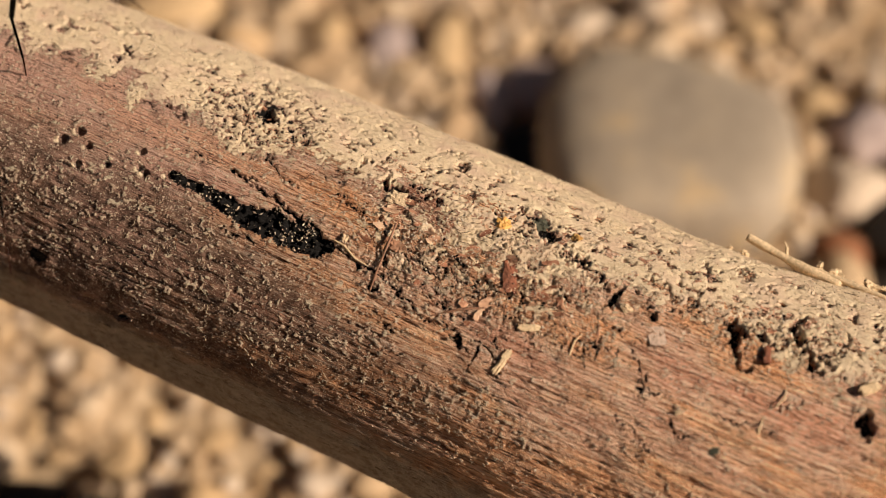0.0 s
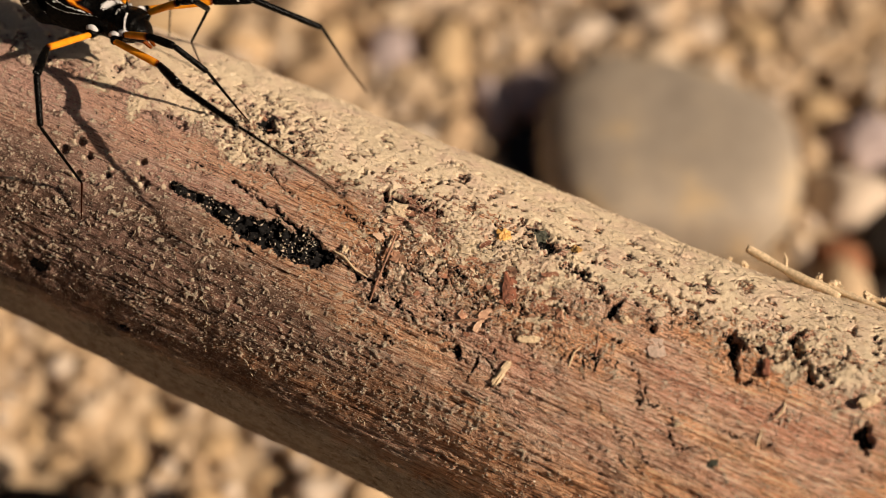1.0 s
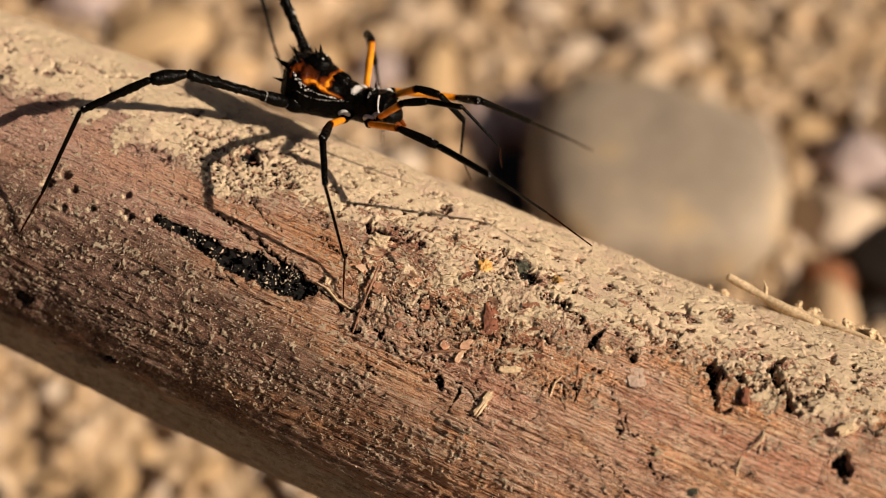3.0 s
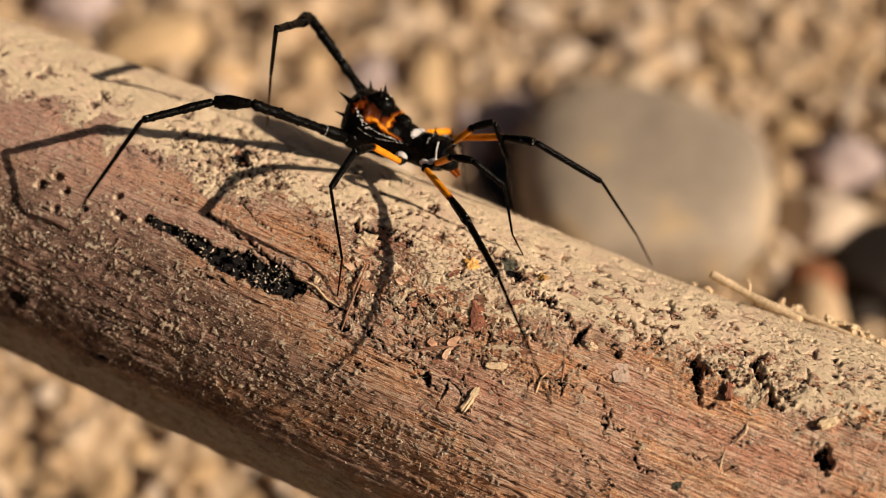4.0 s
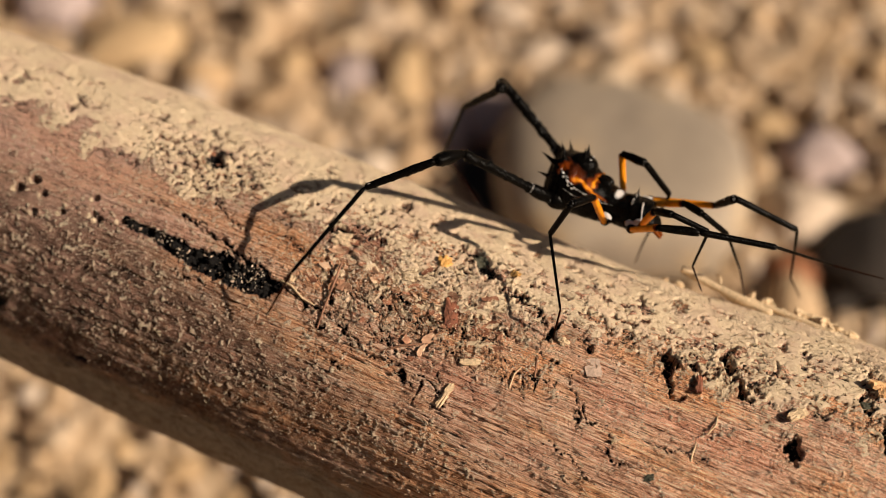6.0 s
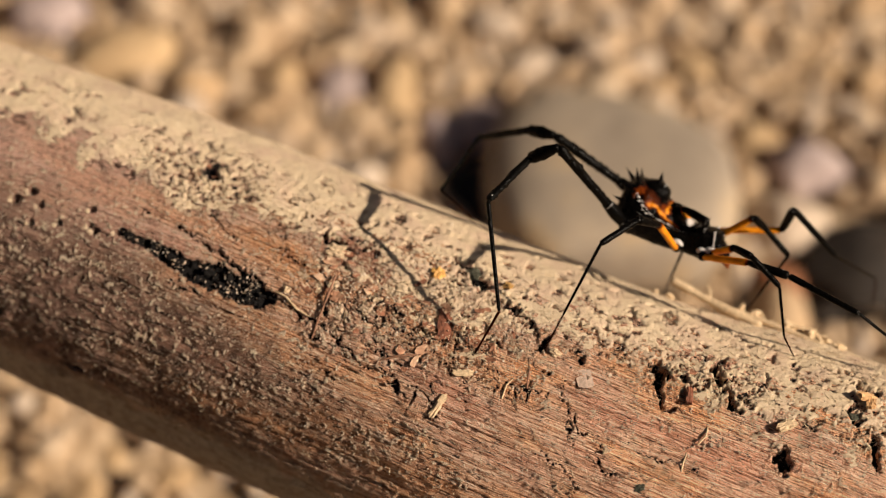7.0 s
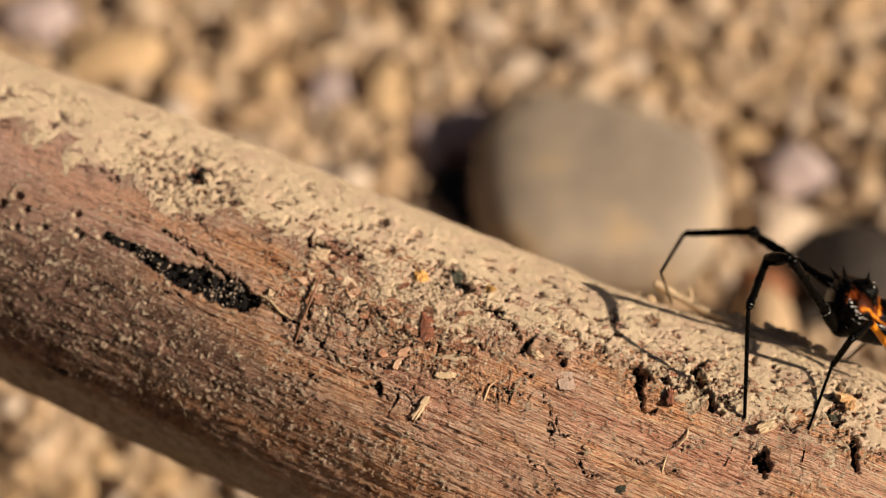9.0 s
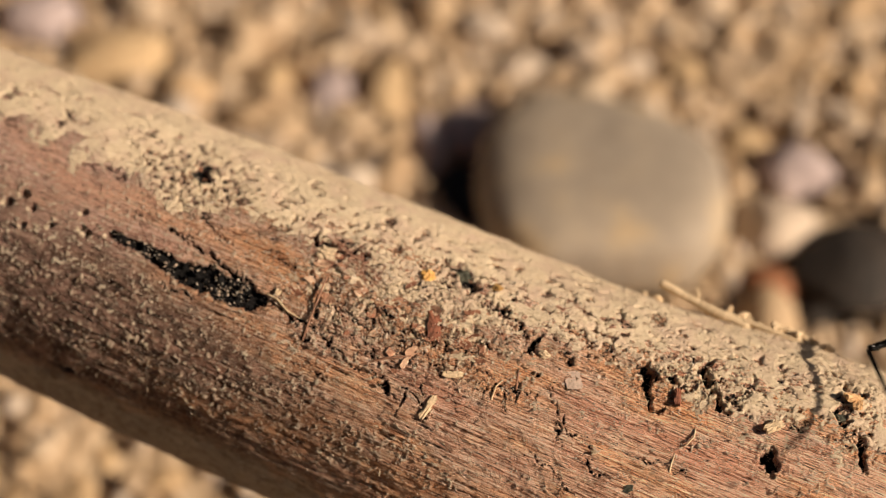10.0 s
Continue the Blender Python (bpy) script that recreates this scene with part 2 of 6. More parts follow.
# stones: name, material, x, y, width, depth, height, turn, label
STONES = [
    ("stone", GREY, 0.0446, 0.1203, 0.0520, 0.0510, 0.0215, 2, "large smooth grey-brown stone half behind the branch"),
    ("pebble", PALE, 0.0307, 0.1653, 0.0145, 0.0120, 0.0100, 20, "pale cream rounded pebble on the gravel"),
    ("pebble", LILAC, 0.0095, 0.1407, 0.0085, 0.0210, 0.0100, 5, "long pale greyish pebble on the gravel"),
    ("pebble", TAN, 0.0008, 0.1586, 0.0105, 0.0220, 0.0110, -8, "long ochre-tan pebble on the gravel"),
    ("pebble", LILAC, 0.0867, 0.1293, 0.0180, 0.0150, 0.0130, 0, "greyish lilac pebble on the gravel"),
    ("pebble", PALE, 0.0799, 0.1131, 0.0200, 0.0160, 0.0120, 10, "pale beige pebble beside the grey stone"),
    # this stone and the blackish pebble below stand in for a deep shaded gap
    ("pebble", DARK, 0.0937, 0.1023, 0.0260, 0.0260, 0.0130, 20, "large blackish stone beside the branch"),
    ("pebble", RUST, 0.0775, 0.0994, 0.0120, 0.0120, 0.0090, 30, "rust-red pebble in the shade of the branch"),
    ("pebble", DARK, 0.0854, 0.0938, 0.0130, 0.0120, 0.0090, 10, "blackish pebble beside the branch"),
    ("pebble", TAN, -0.0597, 0.1694, 0.0250, 0.0180, 0.0130, 12, "broad tan stone on the gravel"),
    ("pebble", LILAC, -0.0797, 0.1843, 0.0220, 0.0180, 0.0130, 0, "greyish stone on the gravel"),
    ("pebble", TAN, 0.0665, 0.1630, 0.0120, 0.0120, 0.0100, -20, "tan pebble on the gravel"),
    ("pebble", PALE, 0.0553, 0.1665, 0.0100, 0.0100, 0.0090, 0, "pale pinkish pebble on the gravel"),
    ("pebble", TAN, 0.0769, 0.1407, 0.0110, 0.0150, 0.0100, 40, "ochre pebble on the gravel"),
    ("pebble", LILAC, -0.0113, 0.1588, 0.0120, 0.0150, 0.0090, 15, "mauve-grey pebble on the gravel"),
    ("pebble", TAN, -0.0248, 0.1630, 0.0120, 0.0130, 0.0100, 0, "tan pebble on the gravel"),
    ("pebble", TAN, -0.0755, 0.0667, 0.0078, 0.0120, 0.0060, 0, "tan pebble on the gravel"),
    ("pebble", TAN, -0.0592, 0.0597, 0.0110, 0.0170, 0.0070, 25, "pale tan pebble on the gravel"),
    ("pebble", TAN, -0.0411, 0.0624, 0.0110, 0.0110, 0.0070, 40, "ochre-orange pebble on the gravel"),
    ("pebble", TAN, -0.0540, 0.0678, 0.0080, 0.0100, 0.0060, 0, "tan pebble on the gravel"),
    ("pebble", TAN, -0.0324, 0.0544, 0.0090, 0.0110, 0.0070, 10, "ochre pebble on the gravel"),
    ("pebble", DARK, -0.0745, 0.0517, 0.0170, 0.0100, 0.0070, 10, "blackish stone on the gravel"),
    ("pebble", LILAC, 0.0180, 0.1480, 0.0150, 0.0170, 0.0080, -20, "greyish pebble in the shade of the large grey stone"),
    # added to paint the black shade in the gap left of the grey stone
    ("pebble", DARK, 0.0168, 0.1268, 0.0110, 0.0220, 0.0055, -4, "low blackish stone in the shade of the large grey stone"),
    ("boulder", TAN, -0.225, 0.104, 0.11, 0.09, 0.112, 0, "tall tan stone that props the raised end of the branch"),
]


def build_stones():
    base, faces = ico(4)
    for i, (name, mat, x, y, w, d, h, rz, label) in enumerate(STONES):
        rough = 0.12 if i == 0 else 0.22
        v = pebble_shape(base, 40 + i, 1.0, rough)
        if i == 0:
            v = np.sign(base) * np.abs(base) ** 0.62 * (1 + 0.12 * (fractal(base[:, 0] * 1.5, base[:, 1] * 1.5, base[:, 2] * 1.5, 9, 4) - 0.5))[:, None]
            xu = v[:, 0] / np.abs(v[:, 0]).max()
            far = 1 - 0.56 * np.clip((xu + 0.35) / 1.35, 0, 1) ** 1.3 - 0.22 * np.clip((-0.35 - xu) / 0.65, 0, 1) ** 1.5
            v[:, 1] = np.where(v[:, 1] > 0, v[:, 1] * far, v[:, 1])
        v = v / np.abs(v).max(0) * np.array([w, d, h]) / 2
        v[:, 2] -= v[:, 2].min()
        ob = new(name, mesh_from(name, v, faces, mat))
        ob.matrix_basis = pose(x, y, -0.003 + float(lie(y)), 0, 0, rz)
        tagged(ob, label, "stone", "stones on the gravel")


def build_gravel():
    """Pebbles of 3 to 12 mm, thick where the camera looks, as one sheet of stuff."""
    rng = np.random.default_rng(5)
    fine, ff = ico(2)
    coarse, cf = ico(1)
    shapes = [pebble_shape(fine, 100 + k, 0.72, 0.3) for k in range(24)]
    rough = [pebble_shape(coarse, 200 + k, 0.72, 0.3) for k in range(12)]
    verts, faces, count = [], [], 0
    x0, x1, y0, y1 = -0.32, 0.32, -0.12, 0.42
    for layer, (step, lo, hi, lift) in enumerate(((0.0066, 0.0036, 0.0058, 0.0), (0.0033, 0.0015, 0.0026, 0.0046), (0.0084, 0.0032, 0.0056, 0.0030), (0.0150, 0.0042, 0.0070, 0.0046))):
        for gx in np.arange(x0, x1, step):
            for gy in np.arange(y0, y1, step):
                x, y = gx + rng.uniform(-0.5, 0.5) * step, gy + rng.uniform(-0.5, 0.5) * step
                r = rng.uniform(lo, hi) * (0.75 + 0.5 * rng.random())
                inside = -0.13 < x < 0.13 and 0.01 < y < 0.23
                if not inside and layer in (1, 3):
                    continue
                if any(((x - s[2]) / (s[4] / 2 + r * 0.5)) ** 2 + ((y - s[3]) / (s[5] / 2 + r * 0.5)) ** 2 < 1 for s in STONES):
                    continue
                if any(((x - g[0]) / (g[2] + r * 0.4)) ** 2 + ((y - g[1]) / (g[3] + r * 0.4)) ** 2 < 1 for g in GAPS):
                    continue
                src = shapes[rng.integers(24)] if inside else rough[rng.integers(12)]
                fs = ff if inside else cf
                v = src @ turn(rng).T * np.array([1, 1, 0.8]) * r
                verts.append(v + np.array([x, y, lift + r * 0.25 + float(lie(y))]))
                faces.extend(tuple(j + count for j in q) for q in fs)
                count += len(v)
    me = mesh_from("gravel", np.concatenate(verts), faces, GRAVEL)
    tagged(new("gravel", me), "loose tan, ochre and pale beach gravel", "gravel", kind="stuff")


# ---- branch ----
# axes of the branch: along it, away from the viewer, towards the viewer
AXIS = Vector((0.90035, -0.40745, -0.15280))
SIDE = Vector((0.40274, 0.64723, 0.64723))
FRONT = Vector((-0.16482, -0.64427, 0.74683))
BRANCH = Matrix.Translation((0, 0, 0.08797)) @ Matrix((AXIS, SIDE, FRONT)).transposed().to_4x4()


def outline(s):
    """Centre offset and radius of the branch at s."""
    t = np.clip(s, -0.07, 0.06)
    up = ((8.847 * t + 0.2340) * t + 0.00935) * t + 0.02187
    lo = (0.0093 * t - 0.01109) * t - 0.02224
    return (up + lo) / 2, (up - lo) / 2


def on_branch(s, deg, lift=0.0):
    """A point of the branch's skin, in the branch's space."""
    c, r = outline(s)
    w = radians(deg)
    return Vector((s, c + (r + lift) * math.sin(w), (r + lift) * math.cos(w)))


# hollows of the wood: s, angle from and to, width and depth in millimetres
HOLLOWS = [
    (0.0345, 36.5, 0.0358, 30.7, 1.23, 1.6), (0.0360, 30.4, 0.0376, 23.2, 0.79, 1.3), (0.0405, 43.9, 0.0422, 39.1, 1.15, 1.6), (0.0422, 39.1, 0.0449, 31.9, 1.08, 1.6),
    (-0.0099, 36.0, -0.0082, 35.2, 1.01, 1.0), (-0.0078, 35.0, -0.0059, 35.5, 0.72, 1.0), (0.0081, 47.6, 0.0108, 40.2, 1.87, 0.9), (0.0338, 34.8, 0.0357, 35.3, 0.79, 1.3),
    (0.0073, 13.1, 0.0080, 10.6, 1.15, 1.2), (0.0145, 37.9, 0.0153, 37.3, 1.44, 1.1), (0.0205, 26.4, 0.0208, 32.9, 0.94, 1.2), (0.0255, 30.1, 0.0259, 28.4, 0.94, 1.2),
    (-0.0474, -37.5, -0.0462, -37.8, 1.7, 0.5), (0.0516, 22.0, 0.0531, 19.0, 1.30, 1.3), (0.0401, 43.4, 0.0418, 47.4, 0.72, 1.0), (0.0578, 55.0, 0.0598, 54.0, 1.5, 1.2), (0.0576, 45.5, 0.0592, 41.0, 1.0, 1.0), (0.0615, 38.0, 0.0628, 30.0, 0.9, 1.0), (-0.0279, 43.8, -0.0267, 41.7, 1.44, 0.9),
]
# cracks, told in the same way
CRACKS = [
    (0.0374, 36.6, 0.0406, 35.6, 0.58, 0.8), (0.0154, 24.0, 0.0161, 21.9, 0.72, 0.9), (0.0058, 0.6, 0.0064, -4.4, 0.50, 0.7), (0.0090, -1.8, 0.0087, -8.7, 0.43, 0.7),
    (0.0215, 13.7, 0.0220, 9.8, 0.43, 0.6), (0.0117, -2.3, 0.0120, -6.2, 0.50, 0.5), (-0.0139, 23.8, -0.0105, 21.6, 0.36, 0.6), (-0.0267, 18.9, -0.0237, 16.1, 0.50, 0.8),
    (-0.0237, 16.1, -0.0181, 14.1, 0.58, 0.9), (-0.0181, 14.1, -0.0146, 11.6, 0.58, 0.9), (-0.0241, 25.4, -0.0195, 21.2, 0.36, 0.6), (-0.0068, 22.0, -0.0057, 9.1, 0.43, 0.6),
    (-0.0118, 8.9, -0.0068, 6.0, 0.50, 0.8), (-0.0068, 6.0, -0.0026, 3.2, 0.43, 0.7), (-0.0026, 3.2, 0.0025, -0.4, 0.36, 0.6), (-0.0350, -44.8, -0.0334, -44.2, 1.59, 0.8),
]


def small_dents():
    """Small pits and short cracks strewn over the scarred and dusty parts."""
    rng = np.random.default_rng(8)
    dents = []
    for k in range(54):
        if k % 6 == 0:
            s, a = rng.uniform(-0.062, 0.058), rng.uniform(36, 80)
            dents.append((s, a, s + 0.0005, a - 1.0, rng.uniform(0.2, 0.5), 0.4))
        else:
            s, a = 0.001 + rng.normal() * 0.011, 20 + rng.normal() * 11
            t = rng.normal() * 0.5 - 0.35
            ln = rng.uniform(0.0008, 0.0038)
            dents.append((s, a, s + ln * math.cos(t), a + ln * math.sin(t) / 0.00039, rng.uniform(0.14, 0.30), rng.uniform(0.25, 0.5)))
    for k in range(34):
        s, a = 0.002 + rng.normal() * 0.011, 16 + rng.normal() * 9
        t = -0.25 + rng.normal() * 0.22
        for j in range(rng.integers(2, 4)):
            ln = rng.uniform(0.0014, 0.0030)
            s1, a1 = s + ln * math.cos(t), a + ln * math.sin(t) / 0.00039
            dents.append((s, a, s1, a1, rng.uniform(0.13, 0.26), rng.uniform(0.3, 0.55)))
            s, a, t = s1, a1, t + rng.normal() * 0.25
    return dents


DENTS = small_dents()
BORES = [(-0.0466, 10.2), (-0.0482, 5.8), (-0.0448, 6.8), (-0.0383, 12.1), (-0.0416, 3.5), (-0.0451, 0.1), (-0.0376, 6.8), (-0.0367, 5.8), (-0.0339, 8.4)]
DUST_S = (-0.075, -0.046, -0.038, -0.032, -0.027, -0.019, -0.010, 0.0, 0.0126, 0.0207, 0.0316, 0.042, 0.052, 0.07)
DUST_A = (33, 30, 30, 28, 24, 30, 32, 28, 29, 31, 32, 30, 32, 33)


def wrap(a):
    return (a + 180.0) % 360.0 - 180.0


def creases(n, sharp):
    """Thin lines where a noise crosses its middle."""
    return smooth(sharp, 0.0, np.abs(n - 0.5))


def branch_fields(S, A):
    """Relief in metres and cover of dust, charring with painted-in recess shade, grime, scar, and staining with painted
    flank shade, on arrays of place s and angle in degrees.
    """
    R = 0.0222
    MMD = R * 0.017453
    W = np.radians(A) * R
    cy, cz = np.sin(np.radians(A)) * R, np.cos(np.radians(A)) * R
    relief = 0.0012 * (fractal(S * 60, cy * 90, cz * 90, 1, 4) - 0.5)
    relief += 0.00055 * (fractal(S * 300, cy * 700, cz * 700, 2, 4) - 0.5)
    fibre = fractal(S * 110, cy * 1900, cz * 1900, 4, 3, 0.6)
    ragged = 38 * (fractal(S * 330, cy * 330, cz * 330, 6, 6, 0.68) - 0.5)
    edge = A - np.interp(S, DUST_S, DUST_A)
    dust = smooth(-10, 12, edge + ragged) * smooth(-150, -128, -A)
    scar = np.exp(-(((S - 0.004) / 0.015) ** 2 + ((A - 22) / 15) ** 2) ** 1.3)
    scar = np.maximum(scar, 0.5 * np.exp(-((S + 0.0275) / 0.006) ** 2 - ((A - 38) / 13) ** 2))
    scar = np.maximum(scar, 0.45 * np.exp(-((S - 0.041) / 0.010) ** 2 - ((A - 37) / 9) ** 2))
    # dirt on the lower left, with the shade near the sun's edge painted in
    stain_shade = smooth(16, -14, A + 9 * (fractal(S * 90, cy * 200, cz * 200, 40, 4) - 0.5) * 2 + 520 * (np.maximum(S, -0.03) + 0.02)) * smooth(0.035, -0.02, S) * smooth(-54, -44, A)
    # fibres, open grain and short cracks along the grain
    bare = 1 - 0.85 * dust
    relief += 0.00040 * (fibre - 0.5) * bare
    grain_lines = creases(fractal(S * 45, cy * 1150, cz * 1150, 41, 3, 0.55), 0.026) * smooth(0.40, 0.55, fractal(S * 200, cy * 200, cz * 200, 42, 3))
    relief -= 0.00028 * grain_lines * bare
    # crumbled scars: plates with cracks between
    plate = fractal(S * 270, cy * 430, cz * 430, 14, 4, 0.55)
    relief += scar * 0.0009 * (np.floor(8 * plate) / 8 - 0.45)
    net = np.maximum(creases(fractal(S * 420 + 3, cy * 420, cz * 420, 15, 3), 0.018), creases(fractal(S * 230, cy * 700 + 2, cz * 700, 16, 3), 0.016))
    relief -= 0.00060 * net * np.clip(scar * 1.5, 0, 1)
    # grit stuck to the wood: thick in clusters, thin along the fresher end
    cluster = smooth(0.50, 0.66, fractal(S * 300, cy * 420, cz * 420, 8, 5, 0.62))
    below = smooth(40, 8, A) * smooth(-50, -28, A)
    dense = below * (0.10 + (0.22 + 0.30 * smooth(18, -12, A)) * smooth(0.030, -0.015, S + 0.0005 * A) + 0.42 * cluster) + 0.22 * np.clip(scar * 1.4, 0, 1) + 0.25 * np.exp(-((edge + 8) / 12) ** 2)
    sand = fractal(S * 2100, cy * 2700, cz * 2700, 81, 3, 0.62)
    low = 0.73 - 0.19 * np.clip(dense, 0, 1.1)
    grime = smooth(low + 0.01, low + 0.07, sand) * smooth(0.05, 0.2, dense)
    relief += 0.00017 * grime * (1 - dust)
    # the dust crumbles towards its edge and lies smooth on the crest
    crumbly = dust * np.exp(-((edge - 6) / 17) ** 2) * (0.25 + 0.75 * smooth(-0.028, -0.006, S)) * (0.25 + 0.95 * smooth(0.42, 0.58, fractal(S * 330, cy * 430, cz * 430, 84, 4, 0.6)))
    lumps = fractal(S * 1350, cy * 1650, cz * 1650, 82, 4, 0.64)
    relief += dust * (0.00012 + 0.00010 * (fractal(S * 1900, cy * 1900, cz * 1900, 11, 3, 0.62) - 0.45)) * smooth(105, 60, A)
    relief += (0.00019 * (lumps - 0.46) + 0.00015 * (fractal(S * 2700, cy * 2900, cz * 2900, 83, 2, 0.6) - 0.5)) * crumbly
    dust = dust * (1 - 0.85 * np.clip(crumbly * 1.3, 0, 1) * smooth(0.47, 0.40, lumps))
    holes = smooth(0.70, 0.74, fractal(S * 950, cy * 1250, cz * 1250, 44, 4, 0.6) + 0.035 * smooth(0.005, 0.03, S)) * dust * smooth(98, 70, A)
    relief -= 0.00045 * holes
    dust = dust * (1 - 0.7 * holes)
    # ragged gaps where the dust has fallen in
    fold = 0.9 * (fractal(S * 900, cy * 900, cz * 900, 86, 3) - 0.5)
    gaps = smooth(0.615, 0.65, fractal(S * 620 + fold, cy * 980 + fold, cz * 980, 87, 5, 0.66) + 0.03 * smooth(0.0, 0.03, S)) * smooth(-8, 0, edge) * smooth(46, 26, edge)
    relief -= 0.00042 * gaps
    dust = dust * (1 - 0.9 * gaps)
    dust = np.maximum(dust, 0.80 * np.clip(scar * 1.5, 0, 1) * smooth(0.51, 0.58, fractal(S * 800, cy * 1100, cz * 1100, 48, 5, 0.68) + 0.07 * smooth(10, 30, A) - 0.02))
    relief += 0.00015 * (fractal(S * 1700, cy * 1900, cz * 1900, 45, 3, 0.6) - 0.5) * (1 - dust)
    char = np.zeros_like(S)
    wob = 0.05 + 1.9 * fractal(S * 1100, W * 1100, 0.0, 20, 5, 0.72)
    warp = [0.0030 * (fractal(S * 620, W * 520, 0.0, q, 5, 0.66) - 0.5) for q in (21, 22)]
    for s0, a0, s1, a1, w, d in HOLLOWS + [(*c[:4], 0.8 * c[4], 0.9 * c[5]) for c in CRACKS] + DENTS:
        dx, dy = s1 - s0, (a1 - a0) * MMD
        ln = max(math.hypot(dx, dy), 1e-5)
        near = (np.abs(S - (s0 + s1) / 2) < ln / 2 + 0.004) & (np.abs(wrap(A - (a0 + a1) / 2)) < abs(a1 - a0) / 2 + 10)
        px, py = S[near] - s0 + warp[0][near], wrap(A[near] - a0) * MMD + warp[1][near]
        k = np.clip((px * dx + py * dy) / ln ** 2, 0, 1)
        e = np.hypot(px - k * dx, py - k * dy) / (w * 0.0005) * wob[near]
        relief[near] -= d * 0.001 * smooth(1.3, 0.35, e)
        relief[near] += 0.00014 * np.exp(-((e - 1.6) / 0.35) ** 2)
        # the recess's inner shade is painted into the black cover
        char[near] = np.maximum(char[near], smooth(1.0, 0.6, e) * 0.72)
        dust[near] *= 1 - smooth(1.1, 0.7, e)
    for k, (s, a) in enumerate(BORES):
        b = 0.00064 if k < 2 else 0.00046
        e = np.sqrt(((S - s) / b) ** 2 + (wrap(A - a) * MMD / b) ** 2) * (0.85 + 0.3 * fractal(S * 1200, W * 1200, 0.0, 47, 2))
        relief -= 0.0009 * smooth(1.15, 0.7, e)
        # the dark inside of the bore is painted too
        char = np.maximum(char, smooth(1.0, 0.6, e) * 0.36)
        # dusty rim on the lower left only; its sunlit lip is painted pale
        rim = np.exp(-(((S - s + b) / b) ** 2 + (wrap(A - a + 1.1) * MMD / b) ** 2)) * smooth(0.9, 1.2, e)
        relief += 0.00012 * rim
        dust = np.maximum(dust, 0.9 * rim)
    # charred groove, ragged, thicker towards one end
    k = np.clip((S + 0.0335) / 0.0212, 0, 1)
    mid = 9.4 - 9.5 * k + 8.0 * k * k + 2.2 * (fractal(S * 500, 0.0, 7.0, 34, 3) - 0.5)
    wide = 0.00062 + 0.0012 * smooth(0.05, 0.7, k) * smooth(1.06, 0.86, k)
    e = np.hypot(np.maximum(np.abs(S + 0.0229) - 0.0106, 0) / 0.0007, wrap(A - mid) * MMD / wide) * (0.02 + 1.95 * fractal(S * 1300, W * 1300, 0.3, 31, 5, 0.75))
    relief -= 0.00075 * smooth(1.15, 0.7, e)
    relief += 0.0034 * smooth(1.0, 0.6, e) * (fractal(S * 1300, W * 1300, 0.1, 33, 3, 0.6) - 0.44)
    char = np.maximum(char, smooth(1.05, 0.85, e))
    dust = dust * (1 - smooth(1.2, 0.9, e))
    # blackened rot: speckles in a few crumbling spots
    rot = 1.5 * np.exp(-((S + 0.0275) / 0.0065) ** 2 - ((A - 42) / 15) ** 2) + 0.8 * np.exp(-((S - 0.0085) / 0.004) ** 2 - ((A - 45) / 5) ** 2)
    rot += 0.8 * np.exp(-((S + 0.005) / 0.004) ** 2 - ((A - 37) / 7) ** 2) + 0.16 * np.exp(-((S - 0.0045) / 0.014) ** 2 - ((A - 28) / 11) ** 2) + 0.6 * np.exp(-((S - 0.040) / 0.009) ** 2 - ((A - 40) / 8) ** 2)
    spots = smooth(0.545, 0.60, fractal(S * 1700, W * 2000, 0.6, 55, 5, 0.72) + 0.09 * (np.minimum(rot, 1.2) - 0.6)) * smooth(0.12, 0.4, rot)
    relief -= 0.00028 * spots
    # rot speckles, and the shade down in the dust gaps painted black
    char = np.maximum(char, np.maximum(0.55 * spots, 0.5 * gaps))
    dust = dust * (1 - 0.9 * spots)
    grime = grime * (1 - 0.6 * char)
    return relief, dust, char, grime, scar, stain_shade


SKIN = {}


def build_branch():
    s = np.concatenate([np.linspace(-0.36, -0.072, 70), np.arange(-0.071, 0.0655, 0.00017), np.linspace(0.067, 0.44, 90)])
    a = np.concatenate([np.arange(-86, 112, 0.42), np.arange(112, 275, 3.5)])
    S, A = np.meshgrid(s, a, indexing="ij")
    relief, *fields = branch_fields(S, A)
    fine = int(np.searchsorted(a, 111.9))
    SKIN.update(s=s, a=a[:fine], relief=relief[:, :fine], fields=[f[:, :fine] for f in fields])
    c, r = outline(S)
    r = r * np.where(S < 0, 1 - 0.25 * smooth(0.35, 0.36, -S), 1 - 0.25 * smooth(0.43, 0.44, S))
    w = np.radians(A)
    V = np.stack([S, c + (r + relief) * np.sin(w), (r + relief) * np.cos(w)], -1).reshape(-1, 3)
    n, k = S.shape
    idx = np.arange(n * k).reshape(n, k)
    nxt = np.roll(idx, -1, 1)
    faces = np.stack([idx[:-1], idx[1:], nxt[1:], nxt[:-1]], -1).reshape(-1, 4).tolist()
    faces += [idx[0].tolist(), idx[-1][::-1].tolist()]
    me = mesh_from("branch", V, faces, WOOD)
    for name, field in zip(("dust", "char", "grime", "scar", "stain_shade"), fields):
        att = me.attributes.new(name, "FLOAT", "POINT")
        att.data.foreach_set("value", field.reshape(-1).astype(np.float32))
    ob = new("branch", me)
    ob.matrix_basis = BRANCH
    return tagged(ob, "weathered barkless brown branch, dusty on top, with a charred groove", "branch")


